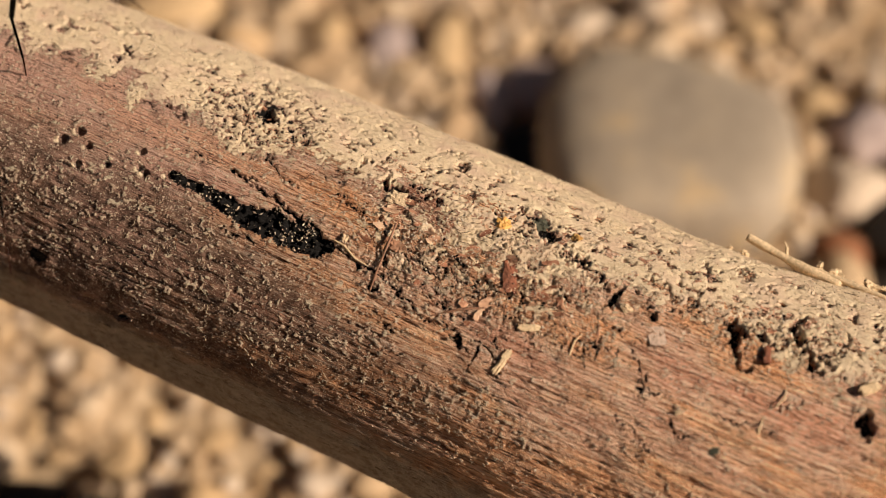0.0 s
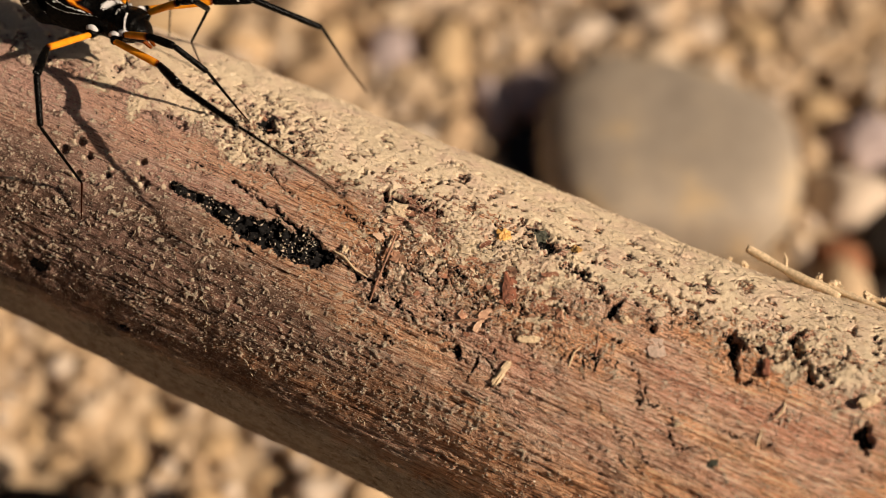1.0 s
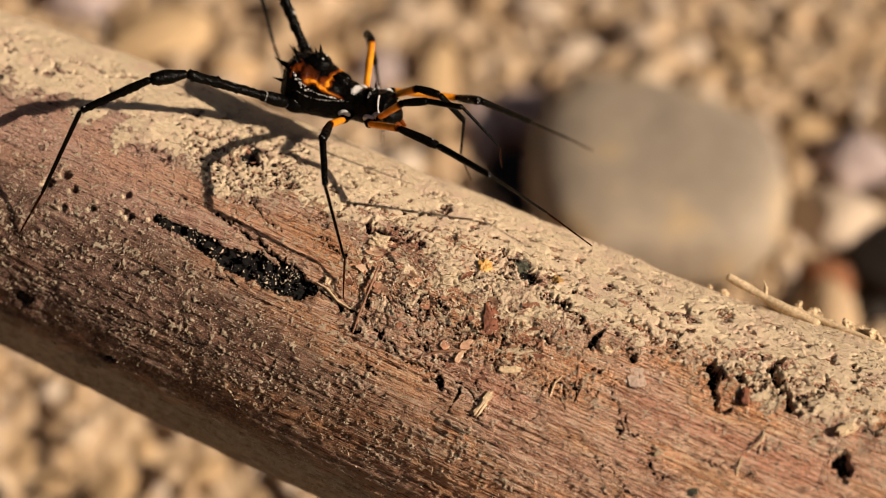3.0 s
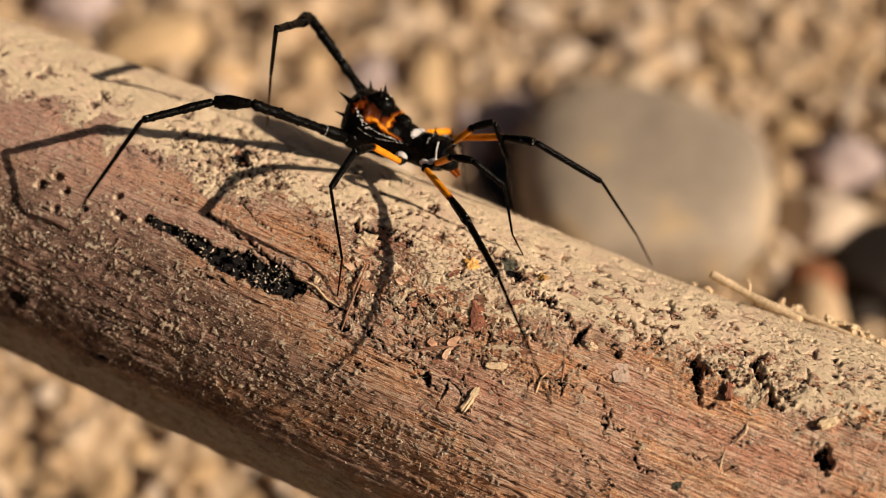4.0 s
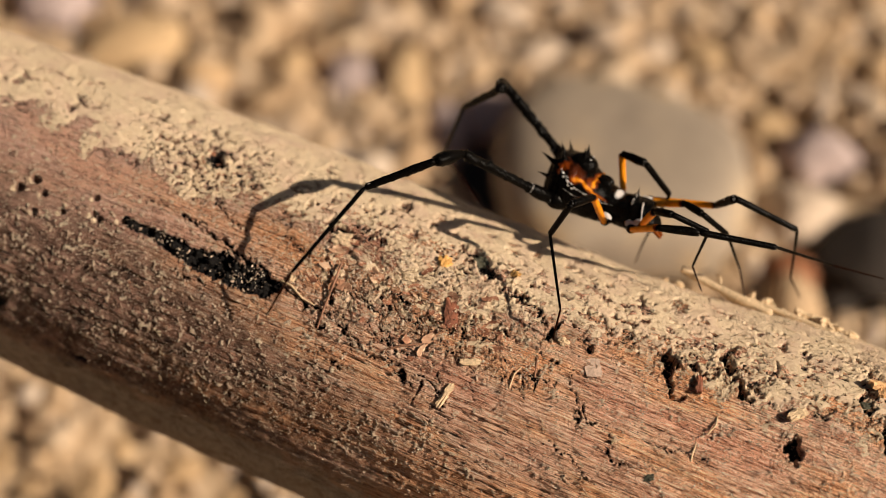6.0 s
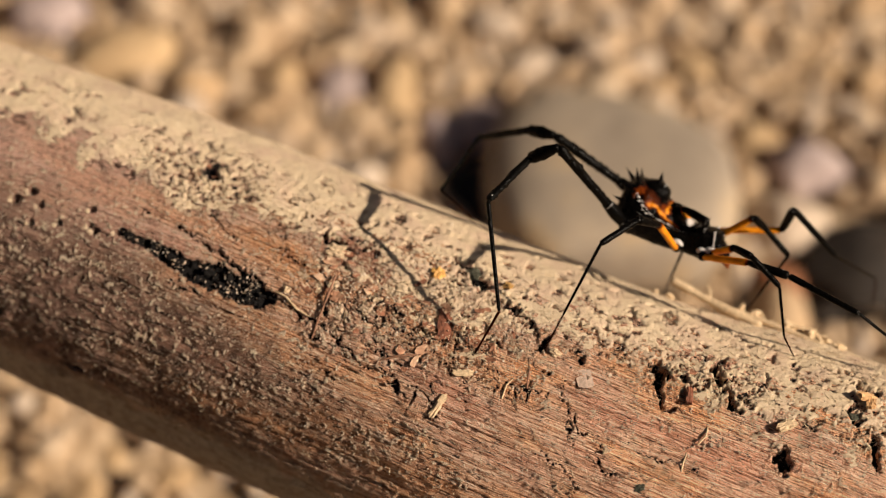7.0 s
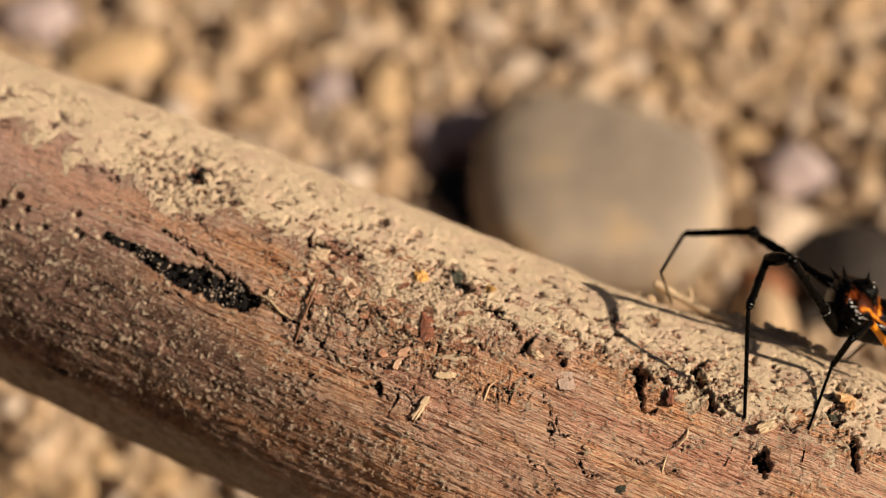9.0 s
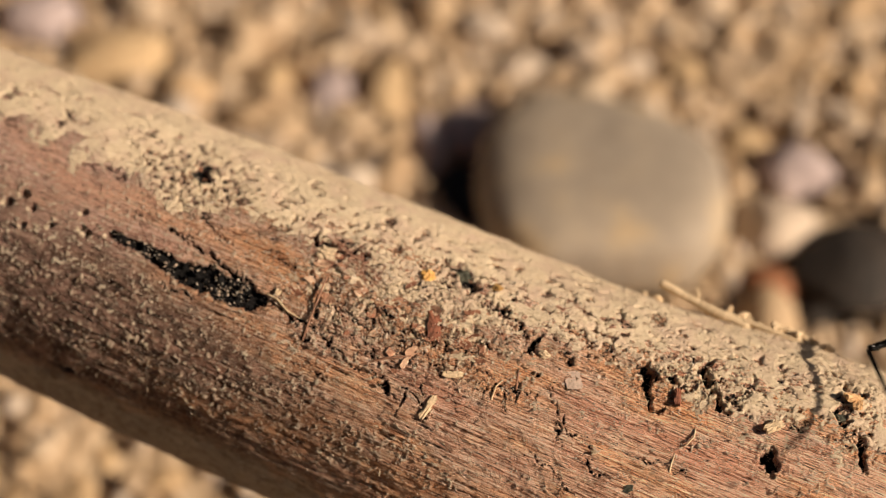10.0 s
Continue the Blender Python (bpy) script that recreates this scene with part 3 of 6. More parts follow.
def skin(s, a):
    """Points, outward normals and cover fields of the branch near arrays of s and angle."""
    s, a = np.atleast_1d(s), np.atleast_1d(a)
    i = np.clip(np.searchsorted(SKIN["s"], s), 0, len(SKIN["s"]) - 1)
    j = np.clip(np.searchsorted(SKIN["a"], a), 0, len(SKIN["a"]) - 1)
    w = np.radians(a)
    N = np.stack([np.zeros_like(w), np.sin(w), np.cos(w)], -1)
    c, r = outline(s)
    P = np.stack([s, c, np.zeros_like(w)], -1) + N * (r + SKIN["relief"][i, j])[:, None]
    return (P, N, *(f[i, j] for f in SKIN["fields"]))


def frames_on(N, spin, tilt, lean):
    """Turns that lay z along N, spun about it and tilted."""
    X = np.zeros_like(N)
    X[:, 0] = 1.0
    Y = np.cross(N, X)
    c, s = np.cos(spin)[:, None], np.sin(spin)[:, None]
    X2, Y2 = X * c + Y * s, Y * c - X * s
    Z2 = N + X2 * tilt[:, None] + Y2 * lean[:, None]
    Z2 /= np.linalg.norm(Z2, axis=1)[:, None]
    X2 = X2 - Z2 * np.sum(X2 * Z2, 1)[:, None]
    X2 /= np.linalg.norm(X2, axis=1)[:, None]
    return np.stack([X2, np.cross(Z2, X2), Z2], -1)


def grain_shapes():
    v = np.array([(1, 0, 0), (-1, 0, 0), (0, 1, 0), (0, -1, 0), (0, 0, 1), (0, 0, -1)], float)
    f = np.array([(0, 2, 4), (2, 1, 4), (1, 3, 4), (3, 0, 4), (2, 0, 5), (1, 2, 5), (3, 1, 5), (0, 3, 5)])
    return v, f


def scatter(name, mat, label, category, count, seed, chance, sizes, flat, sink=0.2):
    """Loose grains lying on the branch, as one sheet of stuff."""
    rng = np.random.default_rng(seed)
    s = rng.uniform(-0.069, 0.063, count)
    a = rng.uniform(-60, 100, count)
    P, N, dust, char, grime, scar, stain_shade = skin(s, a)
    keep = rng.random(count) < chance(s, a, dust, char, grime, scar, stain_shade)
    P, N = P[keep], N[keep]
    n = len(P)
    v, f = grain_shapes()
    size = sizes[0] * (sizes[1] / sizes[0]) ** (rng.random(n) ** 2.2)
    R = frames_on(N, rng.uniform(0, 6.28, n), rng.normal(size=n) * 0.4, rng.normal(size=n) * 0.4)
    shape = v[None] * (1 + rng.uniform(-0.35, 0.35, (n, 6, 1))) + rng.normal(size=(n, 6, 3)) * 0.18
    shape *= np.stack([rng.uniform(0.7, 1.6, n), rng.uniform(0.6, 1.1, n), rng.uniform(flat * 0.7, flat * 1.3, n)], -1)[:, None]
    V = np.einsum("nij,nkj->nki", R, shape * size[:, None, None]) + P[:, None] + N[:, None] * (size * (flat - sink))[:, None, None]
    faces = (f[None] + (np.arange(n) * 6)[:, None, None]).reshape(-1, 3).tolist()
    ob = new(name, mesh_from(name, V.reshape(-1, 3), faces, mat, shade=False))
    ob.matrix_basis = BRANCH
    return tagged(ob, label, category, kind="stuff")


def island_material(name, stops, rough=0.85):
    m, nt, b = material(name)
    rnd = nt.nodes.new("ShaderNodeNewGeometry").outputs["Random Per Island"]
    pos = nt.nodes.new("ShaderNodeTexCoord").outputs["Object"]
    col = mix(nt, 1.0, ramp(nt, rnd, stops), ramp(nt, noise_tex(nt, pos, 3000.0, 3), [(0.3, (0.8, 0.78, 0.76)), (0.7, (1.1, 1.08, 1.05))]), "MULTIPLY")
    nt.links.new(col, b.inputs["Base Color"])
    b.inputs["Roughness"].default_value = rough
    return m


def object_material(name, stops, scale=900.0, rough=0.8, relief=0.0001):
    m, nt, b = material(name)
    rnd = nt.nodes.new("ShaderNodeObjectInfo").outputs["Random"]
    pos = nt.nodes.new("ShaderNodeTexCoord").outputs["Object"]
    n = noise_tex(nt, mapping(nt, pos, (0.3, 1, 1)), scale, 5, 0.65)
    col = mix(nt, 1.0, ramp(nt, rnd, stops), ramp(nt, n, [(0.3, (0.45, 0.42, 0.40)), (0.55, (1, 1, 1)), (0.72, (1.35, 1.3, 1.2))]), "MULTIPLY")
    specks = noise_tex(nt, pos, scale * 2.6, 4, 0.7)
    col = mix(nt, ramp(nt, specks, [(0.55, (0, 0, 0)), (0.63, (0.9, 0.9, 0.9))]), col, (0.66, 0.51, 0.35))
    nt.links.new(col, b.inputs["Base Color"])
    b.inputs["Roughness"].default_value = rough
    bump(nt, b, noise_tex(nt, pos, scale * 3, 4), 0.8, relief)
    return m


CRUMB = island_material("dust_crumbs", [(0.0, (0.52, 0.38, 0.28)), (0.35, (0.58, 0.45, 0.34)), (0.6, (0.64, 0.53, 0.42)), (0.75, (0.58, 0.42, 0.31)), (0.88, (0.72, 0.62, 0.50)), (1.0, (0.82, 0.74, 0.62))])
PEPPER = island_material("dark_crumbs", [(0.0, (0.02, 0.014, 0.01)), (0.5, (0.06, 0.03, 0.018)), (1.0, (0.14, 0.06, 0.03))])
CHIP = object_material("bark_chips", [(0.0, (0.20, 0.075, 0.038)), (0.3, (0.33, 0.135, 0.072)), (0.6, (0.44, 0.21, 0.12)), (0.85, (0.54, 0.32, 0.20)), (1.0, (0.62, 0.44, 0.30))])
LINT = island_material("pale_lint", [(0.0, (0.60, 0.46, 0.30)), (1.0, (0.76, 0.64, 0.46))])
STRAND = island_material("dark_strands", [(0.0, (0.05, 0.025, 0.015)), (1.0, (0.16, 0.08, 0.04))])


def chip_mesh(seed):
    """A broken flake of bark about 1 mm long: a bent, ragged plate with thickness."""
    rng = np.random.default_rng(seed)
    n = 15
    w = np.linspace(0, 2 * np.pi, n, endpoint=False) + rng.uniform(-0.12, 0.12, n)
    r = 0.35 + 1.1 * fractal(np.cos(w) * 1.7 + seed, np.sin(w) * 1.7, 0.3, seed, 4, 0.7) + rng.uniform(-0.06, 0.06, n)
    ring = np.stack([r * np.cos(w) * 0.5, r * np.sin(w) * rng.uniform(0.2, 0.4)], -1)
    bend = rng.uniform(-0.25, 0.35)
    top = np.c_[ring, 0.06 + bend * ring[:, 0] ** 2 * 2 + rng.normal(size=n) * 0.03]
    mid = np.c_[ring * 0.5, 0.10 + bend * ring[:, 0] ** 2 * 0.5 + rng.normal(size=n) * 0.035]
    bot = np.c_[ring * 0.94, top[:, 2] - rng.uniform(0.07, 0.14)]
    V = np.concatenate([top, bot, mid])
    faces = [(i, (i + 1) % n, 2 * n + (i + 1) % n, 2 * n + i) for i in range(n)] + [tuple(range(2 * n, 3 * n))]
    faces += [((i + 1) % n, i, n + i, n + (i + 1) % n) for i in range(n)] + [tuple(range(2 * n - 1, n - 1, -1))]
    return mesh_from("bark_flake", V * MM, faces, CHIP, shade=False)


def build_flakes(branch):
    """Loose bark flakes still clinging to the branch: parts of it."""
    rng = np.random.default_rng(77)
    meshes = [chip_mesh(300 + k) for k in range(14)]
    s = rng.uniform(-0.066, 0.061, 5200)
    a = rng.uniform(-45, 80, 5200)
    P, N, dust, char, grime, scar, stain_shade = skin(s, a)
    edge = a - np.interp(s, DUST_S, DUST_A)
    want = 0.012 + 0.60 * scar ** 1.5 + 0.06 * np.exp(-(edge / 9) ** 2)
    pick = np.nonzero(rng.random(len(s)) < want)[0][:295]
    R = frames_on(N[pick], rng.normal(size=len(pick)) * 0.8 + rng.integers(0, 2, len(pick)) * 3.14, rng.normal(size=len(pick)) * 0.30, rng.normal(size=len(pick)) * 0.30)
    for j, i in enumerate(pick):
        k = 0.8 * 3.2 ** rng.random() if scar[i] > 0.35 else 0.3 * 3.0 ** rng.random()
        m = Matrix(R[j].tolist()).to_4x4() @ Matrix.Diagonal((k, k * rng.uniform(0.5, 1.2), k * 0.45, 1))
        m.translation = Vector((P[i] - N[i] * 0.00002).tolist())
        part("bark_flake", meshes[rng.integers(14)], branch, "", m)


def strands(name, mat, label, count, seed, sizes, radius, centre):
    """Thin curled fibres lying on the branch."""
    rng = np.random.default_rng(seed)
    s = rng.uniform(-0.067, 0.062, count * 30)
    a = rng.uniform(-40, 88, count * 30)
    P, N, dust, char, grime, scar, stain_shade = skin(s, a)
    pick = np.nonzero(rng.random(len(s)) < centre(s, a, dust, grime, scar))[0][:count]
    V, faces, n = [], [], 0
    for i in pick:
        ln = rng.uniform(*sizes) * MM
        q = np.linspace(-0.5, 0.5, 7)
        spin = rng.normal() * 0.9
        curl = rng.normal() * 0.12
        x = q * ln
        y = curl * ln * (q * q - 0.08) * 2
        z = np.abs(rng.normal()) * 0.12 * ln * np.maximum(0, q + 0.1) * 2 + radius
        X = np.array([1.0, 0, 0])
        Y = np.cross(N[i], X)
        ex, ey = X * math.cos(spin) + Y * math.sin(spin), Y * math.cos(spin) - X * math.sin(spin)
        line = P[i] + x[:, None] * ex + y[:, None] * ey + z[:, None] * N[i]
        # keep to the round of the bark
        c, r = outline(line[:, 0])
        rad = np.hypot(line[:, 1] - c, line[:, 2])
        base = math.hypot(P[i][1] - outline(P[i][0])[0], P[i][2])
        fit = (base + z) / rad
        line[:, 1] = c + (line[:, 1] - c) * fit
        line[:, 2] *= fit
        for t, p in enumerate(line):
            rr = radius * (1 - 0.6 * abs(q[t]) * 2 * rng.uniform(0.6, 1))
            for w in (0, 2.1, 4.2):
                V.append(p + rr * (math.cos(w) * ey + math.sin(w) * N[i]))
        for t in range(6):
            for w in range(3):
                faces.append((n + t * 3 + w, n + t * 3 + (w + 1) % 3, n + t * 3 + 3 + (w + 1) % 3, n + t * 3 + 3 + w))
        n += 21
    ob = new(name, mesh_from(name, np.array(V), faces, mat))
    ob.matrix_basis = BRANCH
    return tagged(ob, label, "fibre", kind="stuff")


def lump(name, mat, s, deg, size, seed, spin, label, category, sink=0.25):
    """A small solid bit lying on the branch: size in millimetres along, across and high."""
    v, f = ico(3)
    v = v * np.clip(-0.25 + 2.5 * fractal(v[:, 0] * 2.1 + seed, v[:, 1] * 2.1, v[:, 2] * 2.1, seed, 5, 0.7), 0.2, 3)[:, None]
    v = v / np.abs(v).max(0) * np.array(size) * 0.5 * MM
    P, N, *_ = skin(np.array([s]), np.array([deg]))
    R = frames_on(N, np.array([spin]), np.array([0.05]), np.array([-0.08]))[0]
    ob = new(name, mesh_from(name, v, f, mat, shade=False))
    m = Matrix(R.tolist()).to_4x4()
    m.translation = Vector((P[0] + N[0] * size[2] * MM * (0.5 - sink)).tolist())
    ob.matrix_basis = BRANCH @ m
    return tagged(ob, label, category)


def stick(name, mat, points, radii, seed, label, category):
    """A bent dry stick through points of the branch's skin (s, angle, height in mm); knobbly, broken ends."""
    P = []
    for s, deg, h in points:
        p = on_branch(s, deg, h * MM)
        P.append(np.array(p))
    P = np.array(P)
    k = np.linspace(0, len(P) - 1, 40)
    line = np.stack([np.interp(k, np.arange(len(P)), P[:, i]) for i in range(3)], -1)
    r = np.interp(k, np.arange(len(P)), radii) * MM
    r = r * (1 + 0.5 * (fractal(k * 1.3, seed, 0.0, seed, 3) - 0.5))
    V, faces = [], []
    for i in range(40):
        t = line[min(i + 1, 39)] - line[max(i - 1, 0)]
        t /= np.linalg.norm(t)
        e = np.cross(t, [0.1, 0.9, 0.3])
        e /= np.linalg.norm(e)
        g = np.cross(t, e)
        for w in np.linspace(0, 2 * np.pi, 12, endpoint=False):
            rr = r[i] * (1 + 0.35 * (fractal(np.array(k[i] * 2.0), np.array(math.cos(w) * 1.5), np.array(math.sin(w) * 1.5), seed + 1, 3) - 0.5)) * (0.7 if i in (0, 39) else 1)
            V.append(line[i] + float(rr) * (math.cos(w) * e + math.sin(w) * g))
    for i in range(39):
        for w in range(12):
            faces.append((i * 12 + w, i * 12 + (w + 1) % 12, i * 12 + 12 + (w + 1) % 12, i * 12 + 12 + w))
    faces += [tuple(range(11, -1, -1)), tuple(range(39 * 12, 40 * 12))]
    ob = new(name, mesh_from(name, np.array(V), faces, mat))
    ob.matrix_basis = BRANCH
    return tagged(ob, label, category)


def plate(name, mat, s, deg, size, seed, spin, label, category, tilt=0.0):
    """A broken flat chip, size in millimetres."""
    rng = np.random.default_rng(seed)
    n = 26
    w = np.linspace(0, 2 * np.pi, n, endpoint=False)
    box = 1 / np.maximum(np.abs(np.cos(w)), np.abs(np.sin(w))) ** 0.8
    ring = np.stack([np.cos(w) * box * size[0] / 2, np.sin(w) * box * size[1] / 2], -1) * (0.55 + 0.9 * fractal(np.cos(w) * 1.6 + seed, np.sin(w) * 1.6, 0.5, seed, 4, 0.7) + rng.uniform(-0.05, 0.05, n))[:, None]
    top = np.c_[ring, np.full(n, size[2]) + rng.normal(size=n) * size[2] * 0.15]
    mid = np.c_[ring * 0.5, np.full(n, size[2] * 1.25) + rng.normal(size=n) * size[2] * 0.1]
    bot = np.c_[ring * 0.97, np.zeros(n)]
    V = np.concatenate([top, mid, bot]) * MM
    faces = [(i, (i + 1) % n, n + (i + 1) % n, n + i) for i in range(n)] + [tuple(range(n, 2 * n))]
    faces += [((i + 1) % n, i, 2 * n + i, 2 * n + (i + 1) % n) for i in range(n)] + [tuple(range(3 * n - 1, 2 * n - 1, -1))]
    P, N, *_ = skin(np.array([s]), np.array([deg]))
    R = frames_on(N, np.array([spin]), np.array([tilt]), np.array([0.1]))[0]
    ob = new(name, mesh_from(name, V, faces, mat, shade=False))
    m = Matrix(R.tolist()).to_4x4()
    m.translation = Vector(P[0].tolist())
    ob.matrix_basis = BRANCH @ m
    return tagged(ob, label, category)


def build_litter():
    straw = plain_material("dry_straw", (0.60, 0.45, 0.28), 0.75, 2500.0, 0.3, 0.0001)
    grey = plain_material("grey_husk", (0.56, 0.41, 0.32), 0.8, 2200.0, 0.3, 0.00008)
    resin = plain_material("amber_resin", (0.66, 0.36, 0.10), 0.5, 1800.0, 0.35, 0.0002)
    ochre = plain_material("ochre_grain", (0.45, 0.26, 0.08), 0.55, 1800.0, 0.3, 0.0001)
    moss = plain_material("blackened_crust", (0.05, 0.05, 0.032), 0.85, 1800.0, 0.6, 0.0003)
    red = plain_material("red_bark", (0.19, 0.066, 0.034), 0.8, 1500.0, 0.6, 0.0002)
    cream = plain_material("cream_grain", (0.56, 0.42, 0.27), 0.9, 2200.0, 0.5, 0.0005)
    stick("straw_twig", straw, [(0.0312, 86, 2.1), (0.0340, 86, 1.6), (0.0385, 85, 0.8), (0.0440, 83, 0.25)], (0.46, 0.56, 0.66, 0.5), 5, "broken pale straw twig lying on the dusty crest", "twig")
    stick("straw_twig", straw, [(0.0380, 86, 1.0), (0.0420, 86, 0.9), (0.0475, 84, 0.6), (0.052, 82, 0.3)], (0.28, 0.38, 0.45, 0.3), 9, "crumbly straw-coloured twig on the dusty crest", "twig")
    stick("straw_twig", straw, [(0.0366, 87, 1.2), (0.0362, 87, 2.4), (0.0356, 87, 3.1)], (0.24, 0.2, 0.1), 11, "thin upright straw bit beside the broken twig", "twig")
    for k, (s, d, sz) in enumerate(((0.0385, 87, (2.6, 1.8, 2.0)), (0.0408, 88, (2.2, 1.6, 2.9)), (0.0430, 88, (2.4, 1.8, 2.3)), (0.0475, 86, (3.0, 1.8, 1.9)), (0.0505, 85, (2.8, 1.6, 1.7)), (0.0420, 85, (2.8, 1.4, 1.5)), (0.0490, 87, (2.0, 1.5, 1.9)), (0.0520, 85, (2.6, 1.6, 1.6)), (0.0318, 84, (1.6, 1.0, 0.9)), (0.0540, 84, (2.4, 1.4, 1.2)), (0.0452, 87, (1.6, 1.1, 1.3)))):
        lump("straw_crumb", straw, s, d, sz, 21 + k, 0.4, "crumbled straw bit beside the twig on the branch", "crumb", sink=0.2)
    lump("straw_crumb", cream, 0.0298, 86, (0.8, 0.8, 0.8), 44, 0.4, "pale round crumb on the dusty crest", "crumb", sink=0.1)
    plate("splinter", straw, 0.0122, -2.3, (0.85, 3.4, 0.35), 31, -0.25, "pale split wood splinter lying on the branch", "splinter", 0.05)
    plate("husk_flake", grey, 0.0273, 23.0, (1.9, 2.5, 0.07), 32, 0.5, "thin greyish papery husk flake on the branch", "flake", -0.08)
    plate("bark_piece", red, 0.0088, 22.4, (1.7, 4.2, 0.3), 33, 0.35, "curled red-brown piece of bark on the branch", "bark", 0.12)
    lump("resin_lump", resin, 0.0050, 38.8, (2.8, 2.0, 1.2), 34, 0.1, "amber-yellow resin lump in the dust of the branch", "resin")
    lump("ochre_grain", ochre, 0.0136, 44.5, (1.4, 1.3, 1.2), 35, 0.0, "small round ochre grain on the dusty branch", "grain")
    lump("dark_crust", moss, 0.0088, 45.5, (3.4, 2.2, 1.3), 36, 0.2, "blackened crust lump in a hollow of the branch", "crust")
    plate("splinter", straw, 0.0135, 10.0, (2.6, 0.8, 0.3), 39, 0.45, "pale torn splinter of wood on the branch", "splinter", 0.1)
    plate("splinter", straw, 0.0515, 31.0, (2.6, 1.2, 0.5), 40, 0.9, "pale chip of wood beside a hollow", "splinter", 0.15)
    plate("bark_piece", red, 0.0395, 30.0, (0.9, 2.4, 0.4), 41, 0.3, "small rust-red bark sliver by a hollow", "bark", 0.1)
    amber = plain_material("orange_bark", (0.60, 0.36, 0.17), 0.7, 1600.0, 0.35, 0.0002)
    plate("bark_piece", amber, 0.0590, 51.0, (2.8, 1.5, 0.5), 45, 0.7, "pale orange flake of bark in a hollow of the branch", "bark", 0.35)
    plate("bark_piece", amber, 0.0598, 49.0, (1.2, 2.0, 0.4), 46, 0.2, "small orange sliver of bark in a hollow", "bark", -0.2)
    lump("dark_crust", moss, 0.0584, 43.0, (2.2, 1.4, 0.9), 48, 0.3, "blackened crust crumb in the dust of the branch", "crust")
    lump("dark_crust", moss, 0.0385, -2.0, (1.7, 1.3, 0.5), 49, 0.8, "dark mouldy speck on the bare wood", "crust", sink=0.35)
    lump("cream_grain", cream, 0.0330, 4.5, (0.9, 0.7, 0.4), 50, 0.5, "tiny whitish chip on the bare wood", "grain")
    lump("cream_grain", cream, 0.0226, 27.5, (1.9, 1.3, 0.9), 52, 0.2, "cream grain beside a hollow of the branch", "grain")
    rootlet = plain_material("brown_rootlet", (0.24, 0.12, 0.07), 0.75, 2000.0, 0.4, 0.0001)
    stick("rootlet", rootlet, [(-0.0062, 23.2, 0.35), (-0.0059, 16.9, 0.5), (-0.0057, 7.3, 0.35), (-0.0055, 0.8, 0.1)], (0.13, 0.16, 0.14, 0.08), 71, "thin brown rootlet lying across the scarred wood", "rootlet")
    stick("rootlet", straw, [(-0.0122, 10.6, 0.0), (-0.0106, 10.2, 0.10), (-0.0088, 8.0, 0.14), (-0.0070, 7.4, 0.0)], (0.07, 0.16, 0.14, 0.06), 72, "torn pale fibre beside the charred groove", "rootlet")
    stick("rootlet", straw, [(0.0190, 7.3, 0.1), (0.0189, 11.8, 0.4), (0.0195, 15.6, 0.1)], (0.09, 0.12, 0.07), 73, "short curved pale fibre on the bare wood", "rootlet")
    stick("rootlet", rootlet, [(0.0213, 13.2, 0.1), (0.0206, 19.4, 0.25)], (0.16, 0.10), 74, "short reddish-brown fibre on the bare wood", "rootlet")
    stick("rootlet", straw, [(0.0422, 6.3, 0.1), (0.0420, 9.5, 0.4), (0.0419, 13.0, 0.1)], (0.08, 0.12, 0.07), 75, "thin pale fibre on the bare wood", "rootlet")
    stick("rootlet", straw, [(0.0427, 16.2, 0.1), (0.0432, 19.5, 0.4), (0.0430, 22.8, 0.1)], (0.08, 0.12, 0.07), 76, "thin pale fibre below the hollows", "rootlet")
    stick("rootlet", rootlet, [(0.0022, 1.2, 0.1), (0.0050, 6.5, 0.35), (0.0078, 10.4, 0.1)], (0.10, 0.13, 0.08), 77, "thin brown rootlet on the scarred wood", "rootlet")
    lump("dust_clod", cream, -0.0077, 31.8, (3.4, 2.4, 1.2), 78, 0.2, "crumbly cream clod of dust in a hollow of the branch", "clod", sink=0.55)
    lump("dust_clod", cream, -0.0110, 12.5, (1.6, 1.1, 0.7), 79, 0.5, "small cream clod beside the charred groove", "clod", sink=0.3)
    scatter("dust_crumbs", CRUMB, "pale crumbs of wood dust strewn over the branch", "dust", 460000, 51, lambda s, a, d, c, g, sc, st: np.clip(0.06 + 0.05 * smooth(-0.01, 0.02, s) + 0.25 * g * smooth(30, 0, a) + 0.05 * d * smooth(80, 45, a) + 0.42 * sc + 0.10 * st, 0.02, 1) * smooth(-46, -26, a) * (0.30 + 0.70 * smooth(-22, 8, a)) * (0.3 + 1.4 * smooth(0.48, 0.62, fractal(s * 520, a * 0.2, 0.0, 58, 4, 0.6))), (0.000030, 0.00014), 0.6)
    scatter("groove_crumbs", CRUMB, "cream crumbs of dust lying in the charred groove and the scar", "dust", 90000, 53, lambda s, a, d, c, g, sc, st: np.clip(0.50 * (c > 0.8) * (s < -0.010) * (a < 14) * smooth(0.44, 0.56, fractal(s * 600, a * 0.25, 0.0, 59, 3)) + 0.10 * sc, 0, 1), (0.00008, 0.00026), 0.7)
    scatter("dark_crumbs", PEPPER, "blackish crumbs of rotten wood strewn over the branch", "dust", 120000, 52, lambda s, a, d, c, g, sc, st: np.clip(0.05 + 0.10 * g + 0.03 * sc + 0.04 * d * smooth(70, 45, a), 0, 1) * 0.6 * smooth(-48, -30, a), (0.000028, 0.00014), 0.6)
